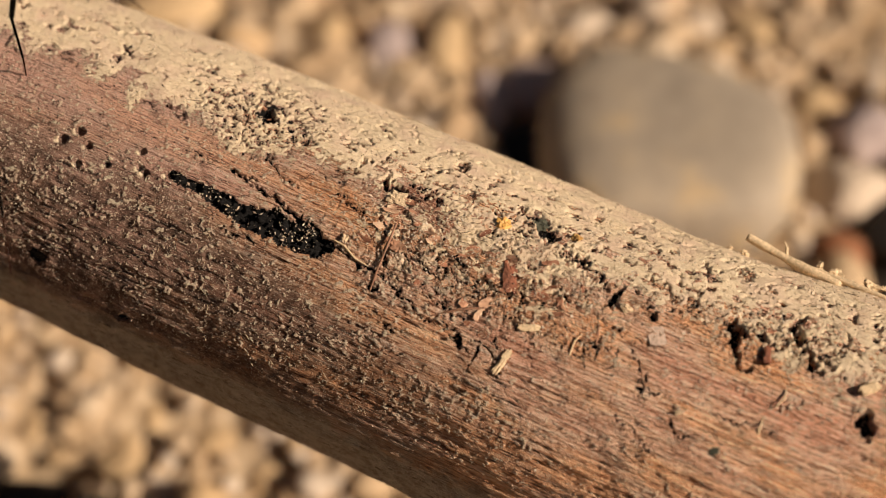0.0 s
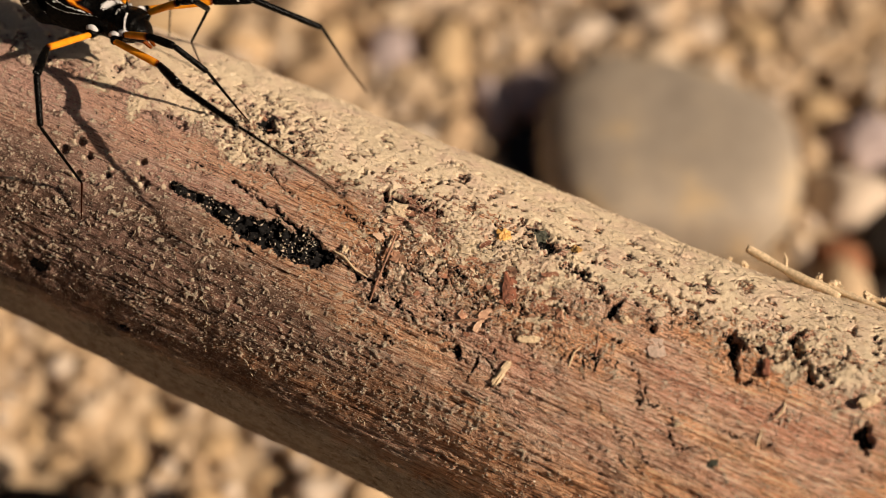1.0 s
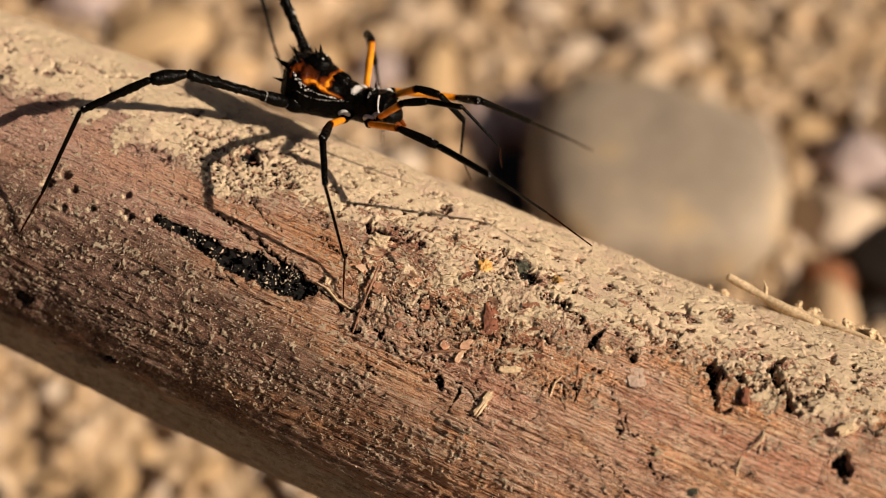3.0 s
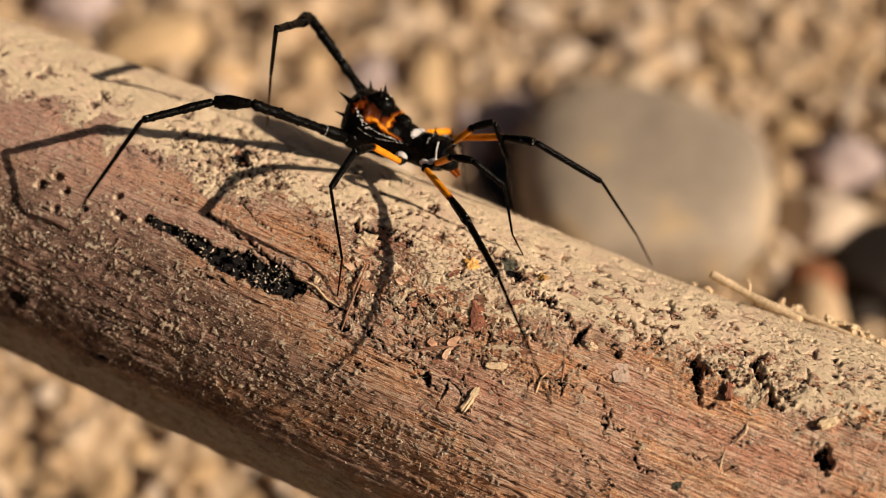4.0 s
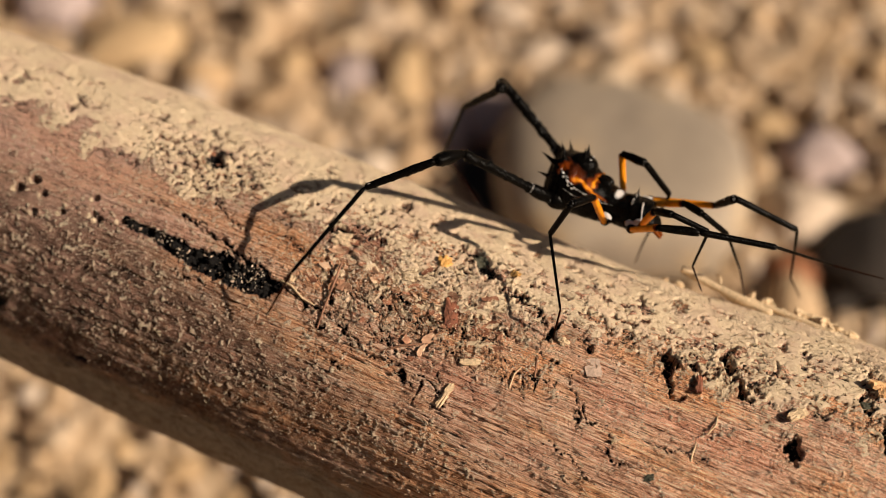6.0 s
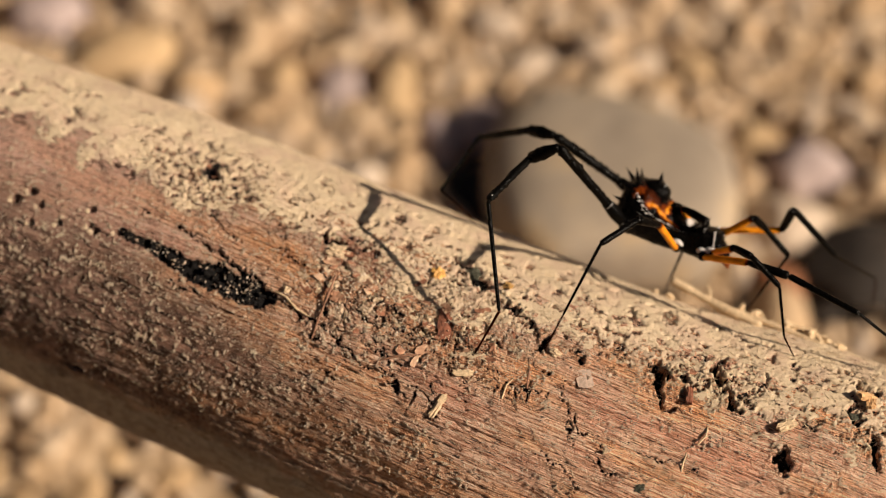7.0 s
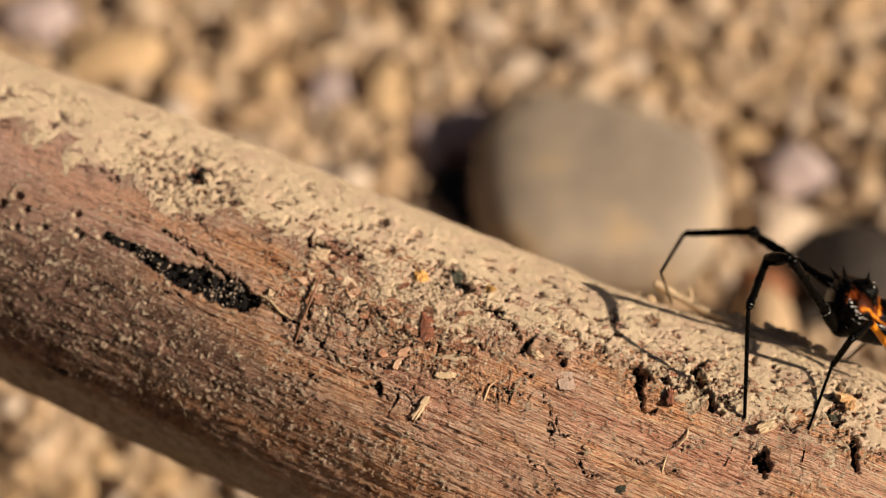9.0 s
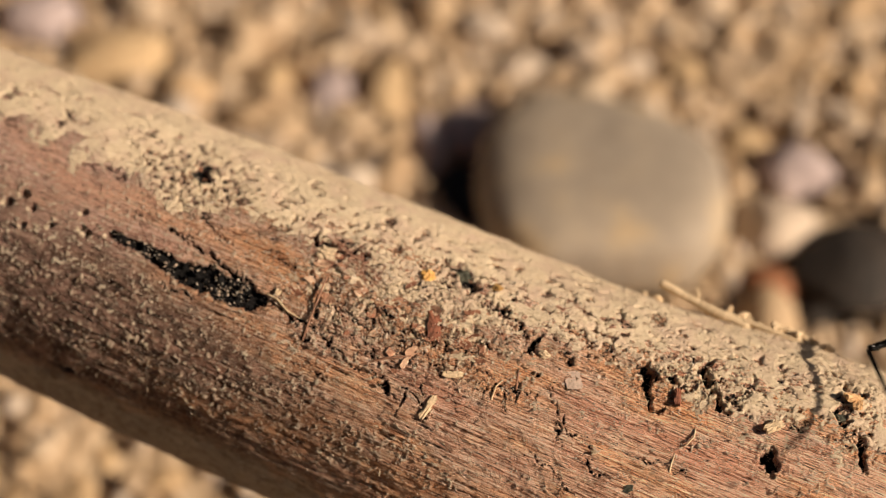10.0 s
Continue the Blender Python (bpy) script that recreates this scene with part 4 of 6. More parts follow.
    strands("pale_fibres", LINT, "thin pale wood fibres lying on the branch", 2200, 61, (0.25, 1.1), 0.000042, lambda s, a, d, g, sc: 0.015 + 0.20 * sc + 0.12 * smooth(0.03, 0.06, s) * smooth(5, 20, a))
    strands("dark_fibres", STRAND, "thin dark rootlets and fibres on the branch", 520, 62, (0.5, 2.2), 0.000042, lambda s, a, d, g, sc: 0.002 + 0.15 * sc ** 2)


build_ground()
build_stones()
branch = build_branch()
build_flakes(branch)
build_litter()
# ---- harvestman ----
# the animal's place and turn in the branch's space: seconds, millimetres, degrees
BODY_ROWS = [
    (0.0, -71.01, 21.53, 20.04, -47.01, 0.73, -8.02),
    (0.5, -60.76, 17.90, 22.82, -43.56, -1.92, -7.60),
    (1.0, -51.27, 18.76, 21.62, -43.47, -6.22, 2.72),
    (1.5, -41.98, 20.51, 19.78, -42.95, -7.34, 11.04),
    (2.0, -36.08, 23.49, 16.94, -41.58, -7.55, 8.58),
    (2.5, -28.11, 26.17, 14.50, -44.59, -6.12, 10.50),
    (2.7, -24.09, 26.42, 14.12, -44.74, -5.95, 9.61),
    (3.8, -11.85, 24.60, 13.59, -47.11, -4.65, 1.38),
    (4.0, -9.81, 24.85, 13.45, -47.05, -3.85, 0.90),
    (4.5, -3.66, 26.59, 12.85, -46.83, -4.70, 0.45),
    (5.0, 3.86, 27.95, 14.27, -47.35, -3.70, 2.89),
    (5.5, 12.63, 28.16, 11.76, -48.13, -3.97, 0.17),
    (5.7, 16.21, 28.50, 10.99, -48.61, -3.77, 1.17),
    (6.8, 26.79, 29.52, 8.32, -52.86, -0.98, -3.02),
    (7.0, 29.38, 30.89, 8.32, -55.02, 0.62, -1.66),
    (7.5, 39.45, 31.33, 8.28, -55.60, 6.59, 0.77),
    (8.0, 50.56, 30.81, 6.37, -53.16, 4.86, -4.64),
    (8.5, 55.42, 30.30, 5.36, -50.26, 6.21, -3.51),
    (9.0, 60.16, 30.89, 6.50, -47.87, 9.76, 3.38),
    (9.5, 72.80, 31.40, 8.03, -48.69, 4.81, -0.38),
    (9.8, 83.96, 31.19, 8.92, -49.02, 2.13, -2.71),
    (10.0, 89.65, 30.95, 9.38, -49.03, -0.12, -4.56),
]
# joints of each leg in the branch's space, millimetres: seconds, then knee, knee, ankle, ankle, tip
LEG_ROWS = {}
LEG_ROWS["right", 1] = [
    (0.0, -61.3, 18.9, 25.4, -60.7, 16.3, 23.7, -61.0, 12.7, 20.2, -56.3, 8.6, 22.7, -56.3, 6.9, 19.9),
    (0.5, -52.2, 13.9, 29.1, -52.0, 16.6, 30.6, -51.1, 13.8, 26.6, -54.2, 9.8, 22.1, -55.2, 8.6, 19.2),
    (1.0, -40.6, 18.5, 29.0, -37.8, 18.6, 27.6, -33.8, 17.3, 25.0, -30.5, 14.7, 19.7, -29.2, 13.8, 16.8),
    (1.5, -33.1, 23.0, 29.0, -32.2, 22.5, 26.1, -28.2, 20.3, 24.1, -28.6, 15.9, 19.1, -29.0, 14.7, 16.1),
    (2.0, -24.9, 25.4, 24.9, -22.7, 24.5, 23.0, -18.6, 22.5, 20.6, -16.9, 19.4, 14.9, -15.0, 18.1, 12.5),
    (2.5, -18.2, 29.5, 23.3, -17.2, 28.9, 20.4, -13.9, 26.0, 17.9, -14.0, 19.8, 15.0, -14.5, 18.3, 12.1),
    (2.7, -14.4, 30.1, 21.9, -11.8, 30.8, 20.4, -7.3, 30.4, 22.6, -3.6, 27.1, 18.1, -4.4, 24.9, 15.8),
    (3.8, -0.7, 24.5, 25.7, 0.6, 24.3, 22.9, 4.5, 22.9, 19.9, 7.8, 18.4, 16.2, 10.2, 16.9, 14.5),
    (4.0, 0.6, 25.9, 25.4, 2.3, 25.5, 22.8, 5.9, 24.0, 19.7, 7.9, 18.9, 15.9, 10.0, 17.2, 14.0),
    (4.5, 5.3, 28.4, 24.0, 6.9, 28.1, 21.4, 10.1, 24.9, 19.4, 9.3, 18.7, 16.7, 10.2, 17.3, 13.8),
    (5.0, 13.1, 30.9, 21.2, 14.6, 30.1, 18.6, 17.8, 28.4, 15.2, 18.8, 22.6, 11.8, 19.8, 20.4, 9.4),
    (5.5, 23.0, 29.3, 22.0, 25.0, 28.7, 19.8, 28.5, 26.7, 16.9, 30.3, 21.4, 13.2, 32.2, 20.0, 10.9),
    (5.7, 25.3, 30.7, 22.0, 27.7, 29.7, 20.3, 30.5, 27.8, 16.6, 30.6, 22.8, 12.1, 32.2, 20.2, 10.8),
    (6.8, 37.0, 29.6, 19.5, 39.6, 28.7, 18.3, 42.9, 26.9, 15.0, 46.1, 22.8, 10.8, 49.0, 21.2, 11.1),
    (7.0, 39.3, 31.7, 18.9, 41.9, 30.2, 19.5, 45.1, 28.4, 16.2, 47.1, 22.7, 13.3, 49.2, 21.3, 11.2),
    (7.5, 47.9, 33.4, 17.8, 49.6, 31.6, 19.8, 51.9, 29.0, 16.2, 49.8, 22.9, 14.7, 49.8, 20.6, 12.3),
    (8.0, 59.0, 31.1, 17.6, 61.3, 30.5, 19.6, 57.8, 30.4, 16.0, 59.9, 24.2, 14.4, 61.0, 21.1, 13.6),
    (8.5, 63.7, 30.7, 16.4, 66.1, 30.0, 18.2, 62.3, 30.7, 15.1, 64.8, 24.7, 13.4, 66.1, 21.8, 12.6),
    (9.0, 68.6, 32.1, 15.6, 71.1, 31.7, 17.3, 67.4, 31.3, 14.0, 70.2, 25.7, 11.7, 71.6, 22.9, 10.5),
    (9.5, 80.6, 32.2, 17.8, 82.9, 31.7, 19.7, 79.9, 30.6, 15.9, 82.2, 24.8, 13.6, 83.4, 21.9, 12.4),
    (9.8, 91.3, 31.7, 19.0, 93.5, 31.2, 21.1, 90.7, 30.0, 17.1, 92.9, 24.1, 14.8, 94.0, 21.1, 13.7),
    (10.0, 96.6, 31.3, 19.8, 98.8, 30.7, 21.9, 96.2, 29.5, 17.8, 98.2, 23.5, 15.6, 99.2, 20.5, 14.5),
]
LEG_ROWS["right", 2] = [
    (0.0, -62.9, 13.0, 26.0, -60.0, 8.5, 28.0, -54.1, 0.2, 30.0, -47.7, -9.4, 30.0, -43.7, -15.8, 29.0),
    (0.5, -51.3, 11.4, 26.0, -47.0, 8.9, 29.0, -38.1, 5.0, 33.0, -26.0, -1.3, 35.0, -22.0, -4.5, 34.0),
    (1.0, -40.7, 15.9, 25.6, -36.6, 14.5, 28.1, -27.7, 12.9, 30.7, -14.5, 11.0, 33.7, -7.6, 9.3, 34.8),
    (1.5, -30.3, 18.2, 25.7, -24.9, 17.7, 28.5, -16.4, 17.8, 29.0, -3.5, 17.4, 29.3, 2.2, 17.4, 29.7),
    (2.0, -23.4, 22.3, 25.9, -18.4, 22.0, 27.3, -9.0, 20.1, 27.4, 1.7, 14.0, 24.3, 4.9, 11.8, 18.8),
    (2.5, -16.2, 25.7, 25.7, -12.6, 25.6, 22.1, -7.0, 24.4, 14.3, 4.7, 20.5, 16.0, 10.3, 17.8, 13.3),
    (2.7, -11.6, 25.8, 24.1, -9.0, 25.7, 19.6, 0.4, 24.2, 20.6, 6.3, 23.0, 9.7, 12.9, 21.4, 9.0),
    (3.8, -0.7, 20.2, 22.1, 3.1, 19.1, 26.1, 10.4, 14.6, 32.3, 18.4, 8.6, 39.0, 22.4, 4.6, 42.4),
    (4.0, 1.0, 20.7, 20.3, 5.3, 18.5, 24.5, 11.8, 13.6, 31.1, 20.0, 6.4, 36.9, 24.0, 1.8, 39.4),
    (4.5, 9.0, 24.1, 20.9, 12.3, 22.8, 23.8, 20.0, 20.6, 28.3, 31.0, 16.5, 34.1, 36.4, 14.0, 37.2),
    (5.0, 14.8, 26.2, 19.8, 19.6, 25.9, 22.3, 28.5, 24.4, 27.5, 39.8, 21.8, 30.2, 46.5, 20.2, 32.2),
    (5.5, 23.9, 27.8, 18.8, 28.7, 28.1, 22.7, 37.4, 28.7, 25.7, 48.0, 28.2, 28.8, 54.2, 27.2, 30.6),
    (5.7, 27.4, 28.4, 22.9, 30.4, 29.1, 18.7, 38.5, 30.7, 13.6, 48.1, 31.8, 5.8, 54.5, 32.7, 3.7),
    (6.8, 38.3, 27.8, 19.9, 42.3, 27.4, 16.6, 50.7, 24.9, 20.6, 55.6, 23.1, 9.2, 60.0, 21.0, 13.9),
    (7.0, 41.3, 30.2, 17.2, 46.4, 30.2, 16.3, 55.6, 28.8, 19.1, 64.5, 26.4, 10.7, 69.5, 24.3, 6.8),
    (7.5, 51.5, 29.2, 17.7, 56.4, 28.4, 19.3, 62.6, 26.2, 26.5, 72.1, 22.7, 19.5, 75.4, 20.5, 14.2),
    (8.0, 60.3, 27.9, 19.3, 65.5, 27.3, 18.7, 73.6, 26.0, 13.6, 81.0, 22.1, 22.8, 80.4, 17.9, 17.5),
    (8.5, 64.8, 29.8, 17.7, 62.9, 34.1, 19.8, 69.5, 27.3, 18.0, 80.2, 21.4, 20.4, 84.4, 16.2, 18.9),
    (9.0, 68.9, 32.1, 17.0, 66.4, 36.1, 19.2, 74.9, 31.3, 18.9, 84.7, 23.9, 17.1, 89.8, 19.6, 15.6),
    (9.5, 81.0, 31.9, 19.3, 79.3, 36.1, 21.8, 85.8, 29.2, 19.9, 95.6, 21.4, 19.6, 100.3, 16.7, 18.5),
    (9.8, 92.1, 31.1, 20.4, 91.8, 35.1, 23.7, 95.4, 27.1, 19.5, 105.2, 19.5, 20.4, 110.1, 14.7, 20.0),
    (10.0, 97.4, 30.5, 21.2, 98.5, 33.9, 25.0, 100.2, 25.9, 19.8, 109.9, 18.1, 21.0, 114.7, 13.3, 20.9),
]
LEG_ROWS["right", 3] = [
    (0.0, -67.3, 18.3, 28.8, -67.3, 14.3, 26.5, -64.6, 10.8, 30.8, -65.6, 3.0, 23.9, -66.4, -0.4, 20.7),
    (0.5, -55.2, 10.2, 28.2, -55.5, 5.6, 29.0, -50.5, 2.6, 30.6, -45.0, -1.0, 22.4, -42.5, -4.9, 21.2),
    (1.0, -52.3, 11.5, 30.8, -50.2, 8.2, 33.4, -47.6, 2.8, 31.8, -43.5, -0.9, 22.9, -42.5, -5.2, 21.1),
    (1.5, -45.2, 13.3, 27.6, -45.4, 9.6, 30.4, -44.4, 3.8, 32.5, -43.3, -0.8, 23.2, -42.3, -4.9, 21.1),
    (2.0, -35.0, 17.5, 29.2, -33.5, 14.7, 32.6, -31.8, 9.1, 34.5, -33.3, 5.5, 24.8, -30.7, 3.1, 21.6),
    (2.5, -22.3, 19.9, 26.8, -20.0, 17.1, 29.5, -15.4, 13.0, 28.9, -10.4, 7.9, 21.2, -8.0, 3.8, 21.8),
    (2.7, -20.0, 20.9, 27.3, -18.2, 17.7, 30.1, -14.0, 13.1, 29.7, -10.1, 7.8, 21.6, -8.3, 3.3, 21.8),
    (3.8, -13.0, 20.9, 28.3, -12.6, 18.7, 32.4, -11.2, 12.8, 32.4, -8.8, 8.1, 23.3, -8.0, 3.6, 21.8),
    (4.0, -12.3, 22.0, 26.9, -12.1, 19.0, 30.4, -11.7, 13.1, 31.8, -8.6, 8.1, 23.3, -7.7, 3.7, 21.7),
    (4.5, -6.0, 23.1, 26.2, -6.7, 20.7, 30.0, -8.0, 14.9, 31.8, -7.2, 7.4, 24.7, -8.0, 3.7, 21.8),
    (5.0, 8.2, 25.5, 26.8, 9.8, 23.7, 24.8, 14.7, 20.3, 25.4, 20.5, 13.0, 22.6, 22.0, 10.2, 20.1),
    (5.5, 12.4, 27.9, 23.0, 14.0, 25.1, 25.5, 17.1, 20.2, 26.8, 20.6, 14.0, 22.4, 21.7, 10.0, 20.1),
    (5.7, 15.0, 27.8, 25.2, 15.3, 24.5, 21.9, 16.1, 20.7, 17.1, 20.8, 13.7, 23.2, 21.4, 10.1, 20.1),
    (6.8, 23.3, 28.7, 21.4, 21.7, 25.9, 24.8, 20.3, 21.9, 29.2, 21.8, 14.3, 22.1, 21.3, 10.0, 20.1),
    (7.0, 26.6, 29.4, 20.2, 24.5, 27.2, 23.2, 22.7, 23.0, 24.4, 21.8, 15.2, 20.6, 21.3, 10.2, 20.1),
    (7.5, 44.0, 28.5, 21.8, 46.6, 26.6, 25.2, 51.7, 22.6, 25.9, 55.8, 12.7, 25.3, 57.6, 9.4, 22.5),
    (8.0, 50.8, 31.4, 7.8, 52.0, 27.9, 10.7, 54.1, 23.6, 14.6, 55.8, 14.6, 19.6, 56.9, 10.7, 22.0),
    (8.5, 53.2, 29.8, 18.8, 53.8, 25.3, 17.7, 54.8, 23.1, 12.1, 56.1, 15.1, 18.8, 56.6, 11.6, 21.7),
    (9.0, 56.8, 30.6, 17.1, 56.5, 26.2, 18.8, 56.1, 23.2, 13.4, 56.2, 14.6, 19.4, 56.9, 10.8, 22.0),
    (9.5, 73.7, 30.6, 20.9, 73.2, 26.0, 21.2, 73.3, 29.1, 26.5, 72.5, 19.9, 21.6, 72.2, 15.9, 19.2),
    (9.8, 84.9, 30.3, 21.9, 84.7, 25.8, 22.8, 85.0, 27.9, 28.5, 84.3, 19.7, 22.0, 84.1, 16.1, 19.0),
    (10.0, 90.4, 30.2, 22.4, 90.1, 25.6, 23.1, 90.4, 27.5, 28.9, 89.7, 19.3, 22.4, 89.5, 15.7, 19.3),
]
LEG_ROWS["right", 4] = [
    (0.0, -77.7, 26.6, 35.8, -79.3, 23.7, 38.9, -80.5, 16.9, 33.0, -82.4, 6.5, 24.7, -83.2, 1.3, 20.4),
    (0.5, -68.6, 21.8, 38.6, -70.5, 18.2, 40.7, -72.2, 10.6, 36.1, -72.8, 1.9, 25.8, -72.9, -2.4, 20.5),
    (1.0, -60.9, 19.9, 38.8, -62.2, 15.6, 39.8, -63.4, 6.8, 37.8, -60.7, 0.1, 26.4, -59.5, -3.6, 20.9),
    (1.5, -56.6, 15.7, 35.2, -54.3, 11.9, 36.3, -53.6, 2.9, 36.4, -48.3, -0.2, 24.4, -49.0, -5.9, 20.7),
    (2.0, -51.6, 18.2, 32.3, -51.8, 14.9, 35.4, -52.0, 5.9, 36.2, -47.9, 0.1, 24.8, -48.2, -5.5, 20.8),
    (2.5, -44.6, 19.9, 29.2, -45.6, 17.1, 32.7, -49.1, 9.1, 35.3, -47.0, 0.4, 25.3, -48.1, -4.7, 21.0),
    (2.7, -40.8, 20.5, 28.6, -42.3, 17.9, 32.0, -47.3, 10.4, 33.1, -47.4, -0.0, 24.4, -48.8, -5.6, 20.8),
    (3.8, -29.1, 17.9, 29.2, -32.9, 16.1, 27.4, -40.2, 10.8, 27.8, -47.1, 0.3, 22.7, -49.7, -5.7, 20.8),
    (4.0, -27.4, 20.8, 29.5, -31.2, 18.9, 27.7, -36.3, 13.5, 32.8, -40.2, 2.3, 26.5, -41.8, -2.1, 21.6),
    (4.5, -18.9, 24.7, 31.2, -21.7, 21.8, 29.1, -22.0, 13.5, 33.0, -16.5, 4.0, 25.3, -17.2, -1.8, 21.9),
    (5.0, -13.0, 25.3, 29.1, -15.8, 22.1, 27.4, -18.6, 14.5, 31.6, -16.2, 3.9, 23.7, -17.6, -2.4, 21.9),
    (5.5, -5.3, 24.7, 27.5, -7.6, 22.3, 30.6, -14.4, 16.4, 29.1, -15.5, 4.0, 23.8, -17.7, -2.1, 21.9),
    (5.7, -2.7, 24.2, 25.3, -4.5, 21.9, 28.8, -11.6, 16.7, 26.7, -15.8, 3.9, 24.6, -17.5, -2.1, 22.0),
    (6.8, 11.1, 32.0, 26.8, 9.2, 30.3, 22.9, 7.9, 22.0, 25.9, 15.2, 10.8, 26.2, 14.2, 6.1, 21.5),
    (7.0, 12.4, 32.9, 20.8, 10.2, 30.6, 19.6, 9.3, 22.6, 24.5, 14.6, 11.0, 23.4, 13.7, 6.1, 21.4),
    (7.5, 22.4, 32.0, 25.1, 20.1, 30.3, 21.5, 15.6, 24.4, 26.5, 16.0, 11.0, 25.6, 14.1, 6.0, 21.4),
    (8.0, 31.3, 30.2, 16.0, 28.7, 28.8, 15.2, 21.1, 23.9, 15.9, 15.6, 12.0, 20.4, 14.1, 5.9, 21.6),
    (8.5, 35.5, 26.8, 18.0, 32.7, 25.2, 17.0, 25.2, 21.1, 19.2, 16.6, 12.2, 19.8, 14.2, 5.9, 21.5),
    (9.0, 45.1, 33.7, 23.4, 44.7, 32.2, 19.0, 44.2, 24.8, 24.1, 48.8, 12.8, 19.9, 48.7, 6.7, 22.7),
    (9.5, 56.2, 32.3, 14.5, 53.9, 31.1, 15.5, 49.4, 25.9, 18.0, 49.1, 13.1, 21.6, 49.2, 7.5, 22.6),
    (9.8, 64.0, 30.8, 11.0, 60.3, 29.0, 10.0, 53.8, 22.8, 13.7, 49.3, 11.8, 20.8, 49.3, 7.3, 22.6),
    (10.0, 68.5, 34.0, 10.5, 64.2, 32.3, 9.5, 57.7, 25.6, 13.5, 64.0, 20.0, 24.0, 66.0, 17.0, 29.5),
]
LEG_ROWS["left", 1] = [
    (0.0, -60.8, 25.3, 17.9, -59.5, 27.4, 19.2, -55.5, 27.1, 15.8, -56.6, 21.8, 11.2, -57.6, 18.7, 8.6),
    (0.5, -50.3, 21.6, 21.5, -48.5, 23.4, 22.4, -46.9, 21.7, 17.7, -41.4, 18.1, 14.9, -39.7, 18.4, 11.1),
    (1.0, -40.9, 24.2, 23.1, -38.8, 24.7, 24.8, -39.3, 24.4, 19.7, -41.1, 20.3, 14.2, -38.5, 17.3, 12.9),
    (1.5, -31.0, 25.5, 22.9, -28.5, 25.9, 22.1, -24.6, 25.4, 18.7, -21.6, 23.4, 12.6, -22.5, 19.6, 11.1),
    (2.0, -25.7, 28.5, 22.8, -23.8, 29.0, 20.8, -19.8, 26.6, 18.6, -19.4, 22.1, 13.1, -18.8, 19.5, 9.9),
    (2.5, -16.4, 30.2, 18.2, -15.1, 29.9, 15.8, -11.7, 27.8, 12.5, -11.2, 25.5, 5.8, -11.0, 21.5, 4.8),
    (2.7, -12.7, 31.2, 17.7, -11.4, 30.4, 15.5, -8.5, 28.4, 11.7, -8.2, 24.2, 6.1, -6.0, 21.8, 3.5),
    (3.8, -1.7, 30.3, 20.1, -0.8, 30.3, 17.5, 1.6, 27.5, 13.8, 1.6, 25.1, 7.1, 2.3, 21.3, 5.6),
    (4.0, -0.1, 31.0, 18.9, 0.7, 31.0, 16.3, 3.2, 27.6, 13.3, 4.3, 24.1, 7.2, 5.5, 21.7, 4.0),
    (4.5, 6.3, 29.2, 13.2, 8.9, 29.0, 14.2, 12.8, 26.9, 11.4, 15.8, 24.5, 5.4, 19.0, 22.4, 3.6),
    (5.0, 12.8, 32.2, 20.1, 14.3, 32.2, 17.9, 17.8, 29.3, 15.3, 19.5, 24.4, 10.4, 19.7, 21.0, 8.0),
    (5.5, 21.8, 33.5, 18.2, 23.4, 33.7, 16.0, 27.5, 33.4, 12.7, 31.8, 30.4, 8.0, 31.2, 27.1, 5.5),
    (5.7, 27.6, 31.9, 15.3, 30.1, 30.9, 15.2, 32.5, 29.6, 10.7, 35.4, 25.4, 5.8, 38.1, 22.9, 3.7),
    (6.8, 35.8, 33.3, 9.3, 37.4, 33.2, 7.1, 41.4, 30.8, 4.7, 43.0, 27.5, -1.3, 42.1, 23.5, -2.1),
    (7.0, 37.8, 35.3, 8.8, 39.7, 35.1, 6.8, 43.8, 33.2, 4.3, 42.1, 27.1, 1.2, 41.0, 23.4, -0.5),
    (7.5, 49.0, 33.7, 7.2, 50.9, 33.1, 5.5, 55.1, 30.4, 7.1, 54.2, 25.9, 1.8, 58.1, 25.8, 0.4),
    (8.0, 59.7, 32.1, 5.9, 61.6, 31.4, 7.7, 56.9, 29.3, 7.2, 61.1, 26.8, 2.1, 63.6, 25.3, -0.9),
    (8.5, 64.9, 34.2, 7.0, 66.7, 34.0, 5.0, 62.9, 30.6, 5.6, 65.0, 27.1, -0.1, 66.2, 25.1, -3.5),
    (9.0, 68.8, 36.2, 6.6, 70.4, 36.0, 4.4, 68.2, 31.6, 2.9, 69.1, 27.3, -2.6, 69.5, 24.6, -5.8),
    (9.5, 81.8, 36.2, 8.8, 83.5, 35.9, 6.7, 80.8, 31.7, 5.5, 82.3, 27.5, -0.1, 83.1, 25.1, -3.4),
    (9.8, 93.1, 35.6, 10.0, 94.9, 35.4, 7.9, 91.6, 31.4, 7.5, 93.5, 27.5, 1.8, 94.7, 25.3, -1.5),
    (10.0, 98.9, 35.1, 10.7, 100.7, 34.8, 8.8, 97.1, 31.1, 8.7, 99.4, 27.5, 3.1, 100.7, 25.3, -0.2),
]
